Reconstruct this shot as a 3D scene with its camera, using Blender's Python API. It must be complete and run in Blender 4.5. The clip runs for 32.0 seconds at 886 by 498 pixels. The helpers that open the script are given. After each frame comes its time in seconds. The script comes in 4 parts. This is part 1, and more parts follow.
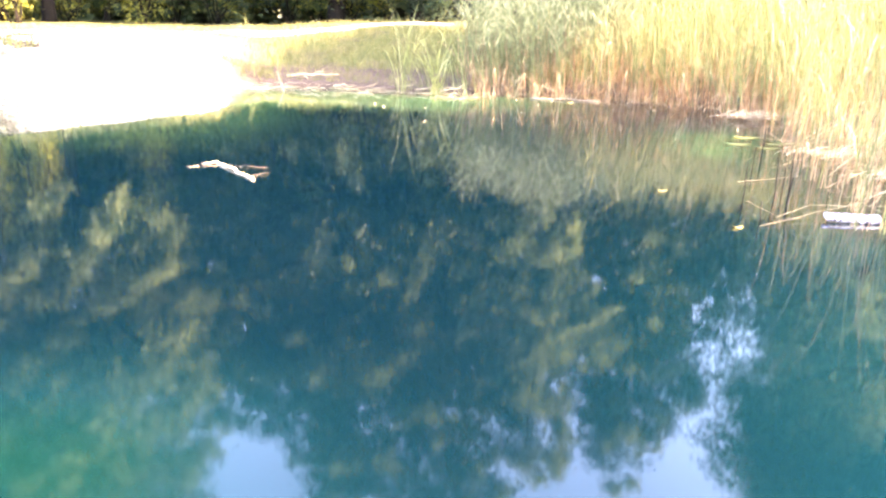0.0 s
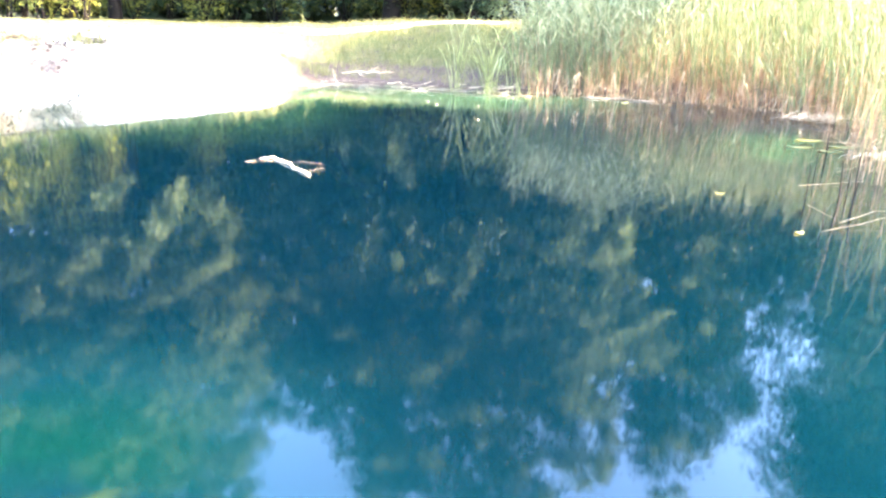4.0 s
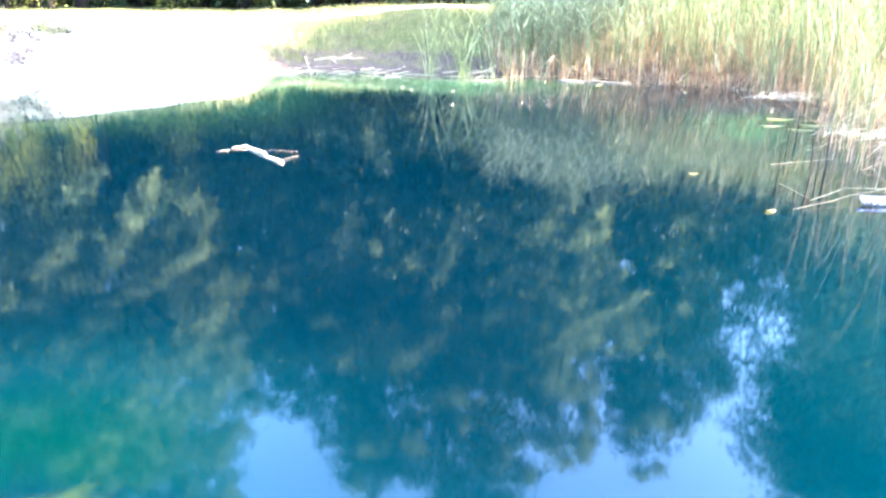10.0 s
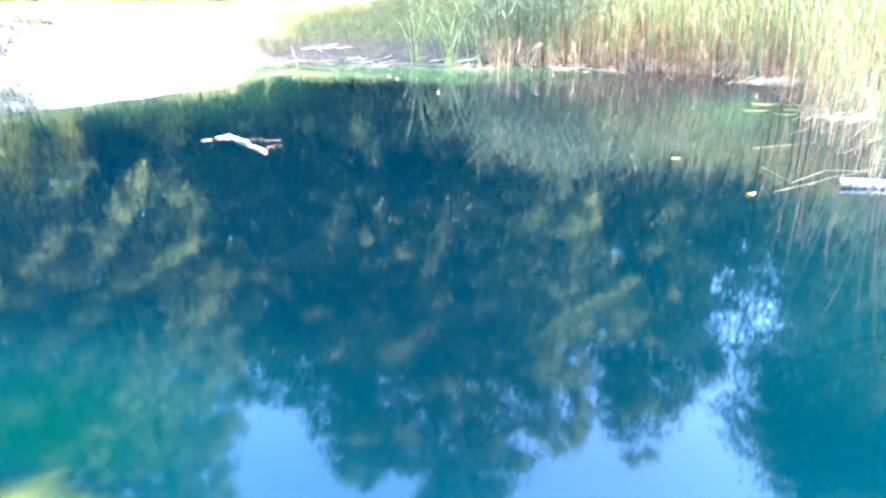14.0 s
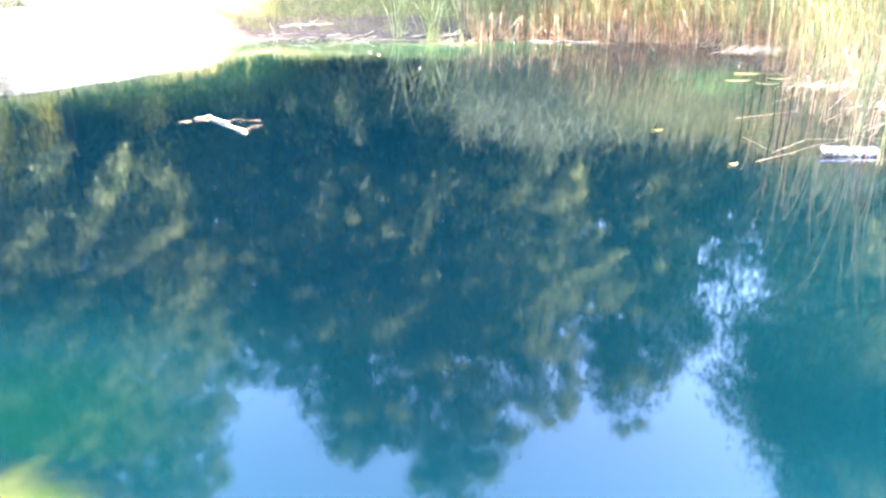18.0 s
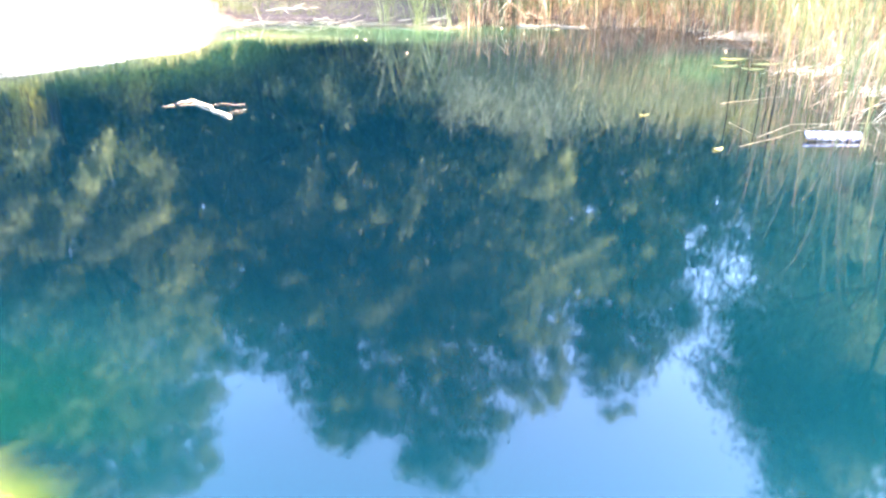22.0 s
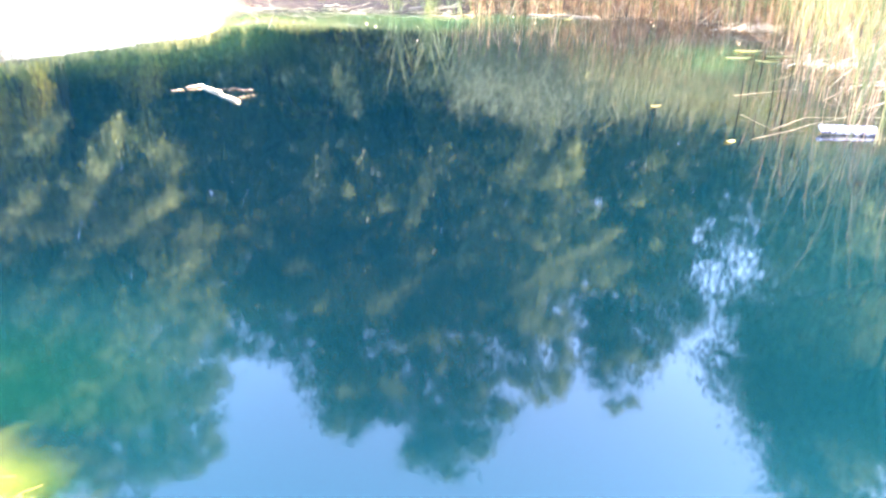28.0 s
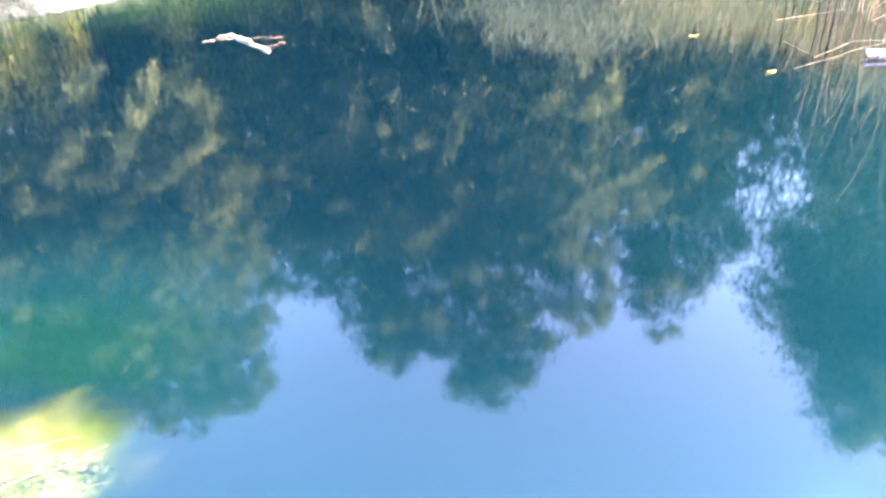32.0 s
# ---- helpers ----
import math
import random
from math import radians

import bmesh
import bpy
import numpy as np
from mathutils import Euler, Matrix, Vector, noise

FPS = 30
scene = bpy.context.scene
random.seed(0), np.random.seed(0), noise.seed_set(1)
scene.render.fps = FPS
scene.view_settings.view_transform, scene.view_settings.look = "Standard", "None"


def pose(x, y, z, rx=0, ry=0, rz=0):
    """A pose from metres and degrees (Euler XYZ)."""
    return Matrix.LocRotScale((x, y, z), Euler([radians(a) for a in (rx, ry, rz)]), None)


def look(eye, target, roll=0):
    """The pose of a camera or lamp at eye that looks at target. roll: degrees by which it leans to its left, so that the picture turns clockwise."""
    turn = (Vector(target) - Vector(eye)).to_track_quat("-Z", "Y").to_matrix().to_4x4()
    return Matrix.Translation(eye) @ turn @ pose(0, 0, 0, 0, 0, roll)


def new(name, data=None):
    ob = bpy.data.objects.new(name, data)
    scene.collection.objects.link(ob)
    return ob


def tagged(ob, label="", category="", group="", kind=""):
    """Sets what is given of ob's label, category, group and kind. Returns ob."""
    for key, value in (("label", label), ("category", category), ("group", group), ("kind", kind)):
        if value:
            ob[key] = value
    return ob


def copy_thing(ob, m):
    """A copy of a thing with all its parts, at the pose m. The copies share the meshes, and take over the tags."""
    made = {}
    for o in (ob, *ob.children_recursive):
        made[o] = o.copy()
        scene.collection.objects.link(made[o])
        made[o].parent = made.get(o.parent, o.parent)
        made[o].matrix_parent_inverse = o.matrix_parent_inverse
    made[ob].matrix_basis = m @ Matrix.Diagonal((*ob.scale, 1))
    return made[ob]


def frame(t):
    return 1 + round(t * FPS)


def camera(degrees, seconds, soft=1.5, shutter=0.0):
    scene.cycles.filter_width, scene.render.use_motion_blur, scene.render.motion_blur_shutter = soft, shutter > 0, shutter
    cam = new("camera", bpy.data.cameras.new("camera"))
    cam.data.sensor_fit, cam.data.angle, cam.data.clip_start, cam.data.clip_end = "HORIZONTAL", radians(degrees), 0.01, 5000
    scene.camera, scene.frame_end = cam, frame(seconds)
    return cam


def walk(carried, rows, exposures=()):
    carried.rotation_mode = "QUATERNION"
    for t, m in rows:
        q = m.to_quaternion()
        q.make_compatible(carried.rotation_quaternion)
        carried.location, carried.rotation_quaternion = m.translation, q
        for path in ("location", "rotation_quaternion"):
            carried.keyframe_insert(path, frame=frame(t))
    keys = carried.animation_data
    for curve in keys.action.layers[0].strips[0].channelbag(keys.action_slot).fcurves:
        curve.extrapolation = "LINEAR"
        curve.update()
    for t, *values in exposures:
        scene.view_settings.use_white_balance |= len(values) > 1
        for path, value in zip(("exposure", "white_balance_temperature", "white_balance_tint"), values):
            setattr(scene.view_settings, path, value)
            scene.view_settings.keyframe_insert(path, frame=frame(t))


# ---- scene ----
# ---- camera and path ----
cam = camera(62.47, 32.0, soft=2.5)
PATH = [
    (0, -0.058, 0.016, 1.474, 72.10, -1.51, 0.65),
    (0.5, -0.067, 0.016, 1.470, 72.51, -1.31, 1.51),
    (1, -0.080, 0.005, 1.477, 72.39, -1.35, 2.69),
    (1.5, -0.087, -0.001, 1.480, 72.53, -1.58, 4.02),
    (2, -0.083, 0.001, 1.479, 72.26, -1.39, 4.30),
    (2.5, -0.082, 0.002, 1.469, 71.66, -1.68, 4.36),
    (4.5, -0.082, -0.000, 1.474, 71.92, -1.58, 4.70),
    (5, -0.078, -0.004, 1.474, 71.82, -1.42, 4.42),
    (5.5, -0.075, -0.000, 1.476, 71.92, -1.50, 3.73),
    (6, -0.078, 0.005, 1.473, 71.83, -1.34, 3.82),
    (6.5, -0.070, 0.011, 1.468, 72.00, -1.24, 3.70),
    (7, -0.068, 0.016, 1.468, 71.67, -1.17, 3.44),
    (7.5, -0.062, 0.020, 1.471, 71.52, -1.29, 3.47),
    (8, -0.077, 0.025, 1.467, 70.84, -1.49, 3.01),
    (8.5, -0.084, 0.026, 1.471, 70.68, -1.51, 2.97),
    (9, -0.068, 0.014, 1.474, 70.73, -0.95, 2.64),
    (9.5, -0.062, 0.013, 1.468, 70.91, -0.99, 2.81),
    (10, -0.060, 0.012, 1.470, 70.81, -0.91, 2.71),
    (10.5, -0.052, 0.008, 1.470, 70.59, -0.65, 2.66),
    (11, -0.038, 0.006, 1.466, 70.54, -0.51, 3.02),
    (11.5, -0.034, 0.001, 1.470, 69.92, -0.25, 3.25),
    (12, -0.029, -0.006, 1.471, 69.94, -0.92, 3.50),
    (12.5, -0.023, -0.006, 1.466, 69.67, -0.80, 3.04),
    (13, -0.003, -0.011, 1.463, 69.73, -0.10, 3.33),
    (13.5, 0.004, -0.005, 1.465, 69.74, -0.59, 2.20),
    (14, 0.010, -0.009, 1.446, 70.07, -0.48, 1.91),
    (14.5, 0.025, -0.007, 1.452, 69.03, 0.20, 1.05),
    (15, 0.027, -0.007, 1.448, 68.64, 0.33, 0.54),
    (15.5, 0.042, 0.004, 1.452, 68.17, 0.26, 0.02),
    (17.5, 0.041, 0.002, 1.458, 68.35, 0.17, 0.48),
    (18, 0.045, 0.006, 1.446, 68.24, 0.44, 0.59),
    (18.5, 0.048, 0.007, 1.443, 67.58, 0.35, 0.42),
    (19, 0.053, 0.006, 1.446, 67.68, -0.08, 0.08),
    (19.5, 0.052, 0.008, 1.435, 67.25, 0.04, -0.05),
    (20, 0.060, 0.011, 1.432, 66.83, -0.03, -0.21),
    (20.5, 0.063, 0.011, 1.440, 67.38, 0.04, -0.18),
    (21, 0.070, 0.006, 1.440, 67.24, 0.04, 0.04),
    (21.5, 0.071, 0.008, 1.433, 67.09, 0.22, -0.25),
    (22, 0.074, 0.012, 1.432, 67.17, 0.18, -0.21),
    (22.5, 0.077, 0.014, 1.442, 67.03, 0.43, -0.19),
    (23, 0.082, 0.017, 1.439, 67.05, 0.74, -0.21),
    (23.5, 0.080, 0.025, 1.435, 66.92, 0.85, 0.19),
    (24, 0.078, 0.023, 1.441, 66.82, 1.06, 0.09),
    (24.5, 0.089, 0.020, 1.439, 66.51, 1.30, -0.61),
    (25, 0.090, 0.020, 1.438, 66.35, 1.59, -0.55),
    (25.5, 0.092, 0.018, 1.431, 65.21, 0.88, -0.48),
    (27.5, 0.073, 0.033, 1.413, 65.51, -0.14, 0.65),
    (28, 0.068, 0.035, 1.412, 66.39, -0.47, 0.64),
    (28.5, 0.071, 0.042, 1.410, 66.94, -0.72, 0.14),
    (29, 0.077, 0.040, 1.411, 66.76, -0.52, -0.21),
    (29.5, 0.084, 0.041, 1.419, 66.54, -0.31, -0.02),
    (30, 0.090, 0.040, 1.426, 66.42, -0.24, 0.07),
    (30.5, 0.085, 0.013, 1.464, 63.73, 1.84, 1.35),
    (31, 0.093, 0.014, 1.510, 58.76, 3.93, 1.89),
    (31.5, 0.091, 0.031, 1.511, 61.54, 2.69, 2.49),
    (32, 0.097, 0.037, 1.510, 61.17, 2.62, 2.56),
]
EXPOSURES = [(0.0, 5.46, 8700, 31), (1.2, 5.42, 7700, 27), (2.5, 5.38, 7200, 20), (6.0, 5.36, 6350, 18), (9.0, 5.37, 6050, 16), (13.0, 5.36, 5950, 15), (15.5, 5.38, 5850, 15), (17.8, 5.41, 6900, 22), (20.0, 5.42, 7000, 22), (25.5, 5.43, 7050, 22), (29.5, 5.44, 7500, 28), (31.0, 5.38, 7400, 33), (32.0, 5.44, 7600, 33)]
walk(cam, [(t, pose(x, y, z, rx, ry, rz)) for t, x, y, z, rx, ry, rz in PATH], EXPOSURES)

# ---- sky and sun ----
TO_SUN = Vector((0.80, -0.16, 0.65)).normalized()
world = bpy.data.worlds.new("sky")
scene.world = world
world.use_nodes = True
wn = world.node_tree.nodes
sky = wn.new("ShaderNodeTexSky")
sky.sky_type = "NISHITA"
sky.sun_disc = False
sky.sun_elevation = math.asin(TO_SUN.z)
sky.sun_rotation = math.atan2(TO_SUN.x, TO_SUN.y)
sky.air_density, sky.dust_density, sky.ozone_density = 1.0, 2.6, 7.2
wn["Background"].inputs["Strength"].default_value = 0.165
world.node_tree.links.new(sky.outputs[0], wn["Background"].inputs["Color"])
sun_data = bpy.data.lights.new("sun", "SUN")
sun_data.energy, sun_data.angle, sun_data.color = 3.6, radians(0.53), (1.0, 0.89, 0.72)
sun = new("sun", sun_data)
sun.matrix_world = look(TO_SUN * 60, (0, 0, 0))


# ---- helpers ----
def material(name):
    m = bpy.data.materials.new(name)
    m.use_nodes = True
    return m, m.node_tree.nodes, m.node_tree.links, m.node_tree.nodes["Principled BSDF"]


def noise_node(n, links, scale, detail=4.0, rough=0.55, stretch=None, object_space=False):
    tex = n.new("ShaderNodeTexNoise")
    tex.inputs["Scale"].default_value = scale
    tex.inputs["Detail"].default_value = detail
    tex.inputs["Roughness"].default_value = rough
    if object_space:
        src = n.new("ShaderNodeTexCoord").outputs["Object"]
    else:
        src = n.new("ShaderNodeNewGeometry").outputs["Position"]
    if stretch:
        mp = n.new("ShaderNodeMapping")
        mp.inputs["Scale"].default_value = stretch
        links.new(src, mp.inputs["Vector"])
        src = mp.outputs["Vector"]
    links.new(src, tex.inputs["Vector"])
    return tex.outputs["Fac"]


def ramp(n, links, fac, stops):
    r = n.new("ShaderNodeValToRGB")
    e = r.color_ramp.elements
    while len(e) < len(stops):
        e.new(0.5)
    for k, (p, c) in zip(e, stops):
        k.position, k.color = p, (*c, 1)
    links.new(fac, r.inputs["Fac"])
    return r.outputs["Color"]


def mix_colour(n, links, fac, a, b, mode="MIX"):
    m = n.new("ShaderNodeMix")
    m.data_type, m.blend_type = "RGBA", mode
    for sock, v in ((m.inputs["Factor"], fac), (m.inputs["A"], a), (m.inputs["B"], b)):
        if isinstance(v, tuple):
            sock.default_value = (*v, 1)
        elif isinstance(v, (int, float)):
            sock.default_value = v
        else:
            links.new(v, sock)
    return m.outputs["Result"]


def bump(n, links, bsdf, fac, strength, distance):
    b = n.new("ShaderNodeBump")
    b.inputs["Strength"].default_value, b.inputs["Distance"].default_value = strength, distance
    links.new(fac, b.inputs["Height"])
    links.new(b.outputs["Normal"], bsdf.inputs["Normal"])


def leaf_material(name, dark, mid, light, translucent=0.35, rough=0.55, patch=0.35, spread=1.0):
    """Foliage: colour varies leaf by leaf and in larger patches; light passes through the blades."""
    m, n, links, bsdf = material(name)
    geo = n.new("ShaderNodeNewGeometry")
    big = noise_node(n, links, patch, 3.0)
    per = ramp(n, links, geo.outputs["Random Per Island"], [(0.5 - 0.5 * spread, dark), (0.55, mid), (0.6 + 0.4 * spread, light)])
    spray = noise_node(n, links, patch * 4.5, 2.0)
    col = mix_colour(n, links, ramp(n, links, big, [(0.35, (0, 0, 0)), (0.7, (1, 1, 1))]), per,
                     mix_colour(n, links, 0.6, per, light))
    col = mix_colour(n, links, ramp(n, links, spray, [(0.40, (0, 0, 0)), (0.66, (1, 1, 1))]),
                     mix_colour(n, links, 0.65, col, dark), mix_colour(n, links, 0.4, col, light))
    links.new(col, bsdf.inputs["Base Color"])
    bsdf.inputs["Roughness"].default_value = rough
    bsdf.inputs["Specular IOR Level"].default_value = 0.3
    tr = n.new("ShaderNodeBsdfTranslucent")
    links.new(col, tr.inputs["Color"])
    mx = n.new("ShaderNodeMixShader")
    mx.inputs["Fac"].default_value = translucent
    links.new(bsdf.outputs[0], mx.inputs[1])
    links.new(tr.outputs[0], mx.inputs[2])
    links.new(mx.outputs[0], n["Material Output"].inputs["Surface"])
    return m


def bark_material(name, a, b, scale=9.0):
    m, n, links, bsdf = material(name)
    f = noise_node(n, links, scale, 6.0, 0.65, (1, 1, 0.22))
    g = noise_node(n, links, 0.9, 3.0)
    col = ramp(n, links, f, [(0.3, a), (0.7, b)])
    links.new(mix_colour(n, links, g, col, tuple(0.6 * c for c in a)), bsdf.inputs["Base Color"])
    bsdf.inputs["Roughness"].default_value = 0.9
    bsdf.inputs["Specular IOR Level"].default_value = 0.08
    bump(n, links, bsdf, f, 0.8, 0.03)
    return m


def wood_material(name, a, b, rough=0.75):
    m, n, links, bsdf = material(name)
    f = noise_node(n, links, 14.0, 6.0, 0.6, (1, 6, 6), True)
    g = noise_node(n, links, 5.0, 3.0)
    col = ramp(n, links, f, [(0.28, a), (0.72, b)])
    links.new(mix_colour(n, links, ramp(n, links, g, [(0.45, (0, 0, 0)), (0.8, (0.5, 0.5, 0.5))]), col,
                         tuple(0.5 * c for c in a)), bsdf.inputs["Base Color"])
    bsdf.inputs["Roughness"].default_value = rough
    bump(n, links, bsdf, f, 0.5, 0.006)
    return m


def mesh_np(name, verts, faces, mat, smooth=False):
    """A mesh from numpy arrays: faces all with the same number of corners."""
    me = bpy.data.meshes.new(name)
    verts, faces = np.asarray(verts, np.float32), np.asarray(faces, np.int32)
    k = faces.shape[1]
    me.vertices.add(len(verts))
    me.vertices.foreach_set("co", verts.ravel())
    me.loops.add(faces.size)
    me.loops.foreach_set("vertex_index", faces.ravel())
    me.polygons.add(len(faces))
    me.polygons.foreach_set("loop_start", np.arange(0, faces.size, k, dtype=np.int32))
    me.polygons.foreach_set("use_smooth", np.full(len(faces), smooth))
    me.update(calc_edges=True)
    me.materials.append(mat)
    return me


def part(name, me, parent, label=""):
    ob = new(name, me)
    ob.parent = parent
    return tagged(ob, label) if label else ob


def empty(name, x, y, z, label, category, group=""):
    ob = new(name)
    ob.location = (x, y, z)
    ob.empty_display_size = 0.1
    return tagged(ob, label, category, group)


def tube(paths, sides=7):
    """Tapered tubes along paths; each path is a list of (point, radius). Returns vertices and quads."""
    V, F, base = [], [], 0
    ang = np.linspace(0, 2 * np.pi, sides, endpoint=False)
    for path in paths:
        P = np.array([p for p, _ in path], float)
        R = np.array([r for _, r in path], float)
        tang = np.gradient(P, axis=0)
        tang /= np.linalg.norm(tang, axis=1)[:, None] + 1e-9
        ref = np.where(np.abs(tang[:, 2:3]) > 0.9, [[1.0, 0, 0]], [[0, 0, 1.0]])
        u = np.cross(tang, ref)
        u /= np.linalg.norm(u, axis=1)[:, None] + 1e-9
        w = np.cross(tang, u)
        ring = P[:, None] + R[:, None, None] * (np.cos(ang)[None, :, None] * u[:, None] + np.sin(ang)[None, :, None] * w[:, None])
        V.append(ring.reshape(-1, 3))
        for i in range(len(P) - 1):
            for j in range(sides):
                a, b = base + i * sides + j, base + i * sides + (j + 1) % sides
                F.append((a, b, b + sides, a + sides))
        top = base + (len(P) - 1) * sides
        for j in range(1, sides - 1, 2):
            F.append((top, top + j, top + j + 1, top + (j + 2) % sides))
            F.append((base, base + (j + 2) % sides, base + j + 1, base + j))
        base += len(P) * sides
    return np.concatenate(V), F


def bent(rng, a, b, r0, r1, sag=0.0, wobble=0.05, steps=6):
    """A crooked tapering path from a to b."""
    a, b = np.array(a, float), np.array(b, float)
    L = np.linalg.norm(b - a)
    out = []
    for i in range(steps + 1):
        t = i / steps
        p = a + (b - a) * t + rng.normal(0, wobble * L, 3) * math.sin(math.pi * t)
        p[2] += sag * L * 4 * t * (1 - t)
        out.append((p, r0 + (r1 - r0) * t))
    return out


def blades(rng, roots, tips, width, droop, segs=4, fold=0.25):
    """Long leaves from roots to tips that bow over; a shallow fold along the middle. Quads, in pairs across."""
    n = len(roots)
    t = np.linspace(0, 1, segs + 1)[None, :, None]
    d = tips - roots
    mid = roots[:, None] + d[:, None] * t
    mid[:, :, 2] += (droop[:, None] * np.linalg.norm(d, axis=1)[:, None]) * (4 * t[:, :, 0] * (1 - t[:, :, 0])) ** 1.0
    a = rng.uniform(0, 2 * np.pi, n)
    side = np.stack([np.cos(a), np.sin(a), 0 * a], 1)[:, None]
    w = width[:, None, None] * np.clip(1.02 - t ** 2.2, 0.05, 1) * np.clip(0.55 + 2 * t, 0, 1)
    out = np.stack([np.sin(a), -np.cos(a), 0 * a], 1)[:, None] * w * fold
    V = np.stack([mid - side * w * 0.5 + out, mid, mid + side * w * 0.5 + out], 2)
    idx = np.arange(n * (segs + 1) * 3).reshape(n, segs + 1, 3)
    F = np.concatenate([np.stack([idx[:, :-1, k], idx[:, :-1, k + 1], idx[:, 1:, k + 1], idx[:, 1:, k]], -1).reshape(-1, 4) for k in (0, 1)])
    return V.reshape(-1, 3), F


def leaf_quads(rng, centres, size, flat=0.45):
    """Small pointed leaves, each a folded diamond, at the centres."""
    n = len(centres)
    a = rng.normal(0, 1, (n, 3))
    a[:, 2] = a[:, 2] * flat - 0.25
    a /= np.linalg.norm(a, axis=1)[:, None]
    b = np.cross(a, rng.normal(0, 1, (n, 3)) * [flat, flat, 1])
    b /= np.linalg.norm(b, axis=1)[:, None] + 1e-9
    L = (size * rng.uniform(0.6, 1.35, n))[:, None]
    V = np.stack([centres - a * L * 0.5, centres + b * L * 0.28, centres + a * L * 0.5, centres - b * L * 0.28], 1).reshape(-1, 3)
    return V, np.arange(4 * n).reshape(n, 4)


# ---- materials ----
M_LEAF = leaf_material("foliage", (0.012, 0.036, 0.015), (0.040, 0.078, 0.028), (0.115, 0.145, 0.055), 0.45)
# Olive leaves; also the paler copy that paints sunlit sprays on darker crowns.
M_LEAF_OLIVE_LIT = leaf_material("olive_lit_foliage", (0.026, 0.052, 0.023), (0.080, 0.118, 0.050), (0.24, 0.275, 0.125), 0.55)
# Darker copy of the foliage; crown and woodland shade is put into its colour.
M_LEAF_SHADED = leaf_material("shaded_foliage", (0.005, 0.018, 0.008), (0.013, 0.036, 0.013), (0.058, 0.084, 0.034), 0.35)
M_SHRUB_LIT = leaf_material("sunlit_shrub_foliage", (0.08, 0.10, 0.018), (0.18, 0.19, 0.04), (0.40, 0.37, 0.08), 0.6)
M_BARK = bark_material("bark", (0.005, 0.004, 0.003), (0.017, 0.013, 0.009))
M_REED_GREEN = leaf_material("reed_green", (0.034, 0.049, 0.013), (0.076, 0.096, 0.028), (0.17, 0.18, 0.072), 0.3, 0.5, 1.2)
M_REED_DRY = leaf_material("reed_straw", (0.09, 0.046, 0.019), (0.24, 0.125, 0.052), (0.46, 0.29, 0.16), 0.25, 0.6, 1.5)
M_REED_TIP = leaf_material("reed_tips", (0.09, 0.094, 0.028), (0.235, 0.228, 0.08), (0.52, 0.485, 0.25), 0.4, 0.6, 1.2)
M_SEDGE = leaf_material("sedge_leaf", (0.065, 0.078, 0.016), (0.15, 0.16, 0.045), (0.34, 0.33, 0.12), 0.4, 0.5, 1.2)
M_STUMP = wood_material("wet_dark_reed", (0.006, 0.0045, 0.003), (0.016, 0.012, 0.008), 0.9)
M_STUMP.node_tree.nodes["Principled BSDF"].inputs["Specular IOR Level"].default_value = 0.1
M_GRASS = leaf_material("bank_grass", (0.045, 0.053, 0.013), (0.10, 0.101, 0.029), (0.21, 0.185, 0.066), 0.3, 0.6, 0.8)
M_FLECK = leaf_material("brown_flecks", (0.016, 0.010, 0.007), (0.034, 0.020, 0.013), (0.07, 0.042, 0.028), 0.1, 0.7, 2.0)
M_STRAW = leaf_material("straw_litter", (0.07, 0.045, 0.016), (0.15, 0.105, 0.045), (0.30, 0.23, 0.12), 0.15, 0.6, 2.0)
M_STRAW_DRY = leaf_material("dry_straw_litter", (0.18, 0.12, 0.06), (0.36, 0.27, 0.15), (0.58, 0.48, 0.32), 0.15, 0.6, 2.0)
M_DRIFT = wood_material("bleached_driftwood", (0.36, 0.25, 0.12), (0.66, 0.51, 0.31))
M_TWIG = wood_material("dark_twig", (0.025, 0.020, 0.015), (0.06, 0.048, 0.035))
M_TWIG_PALE = wood_material("pale_twig", (0.14, 0.10, 0.06), (0.26, 0.20, 0.13))
M_YELLOW = leaf_material("yellow_leaf", (0.14, 0.13, 0.03), (0.22, 0.20, 0.06), (0.34, 0.31, 0.12), 0.3)


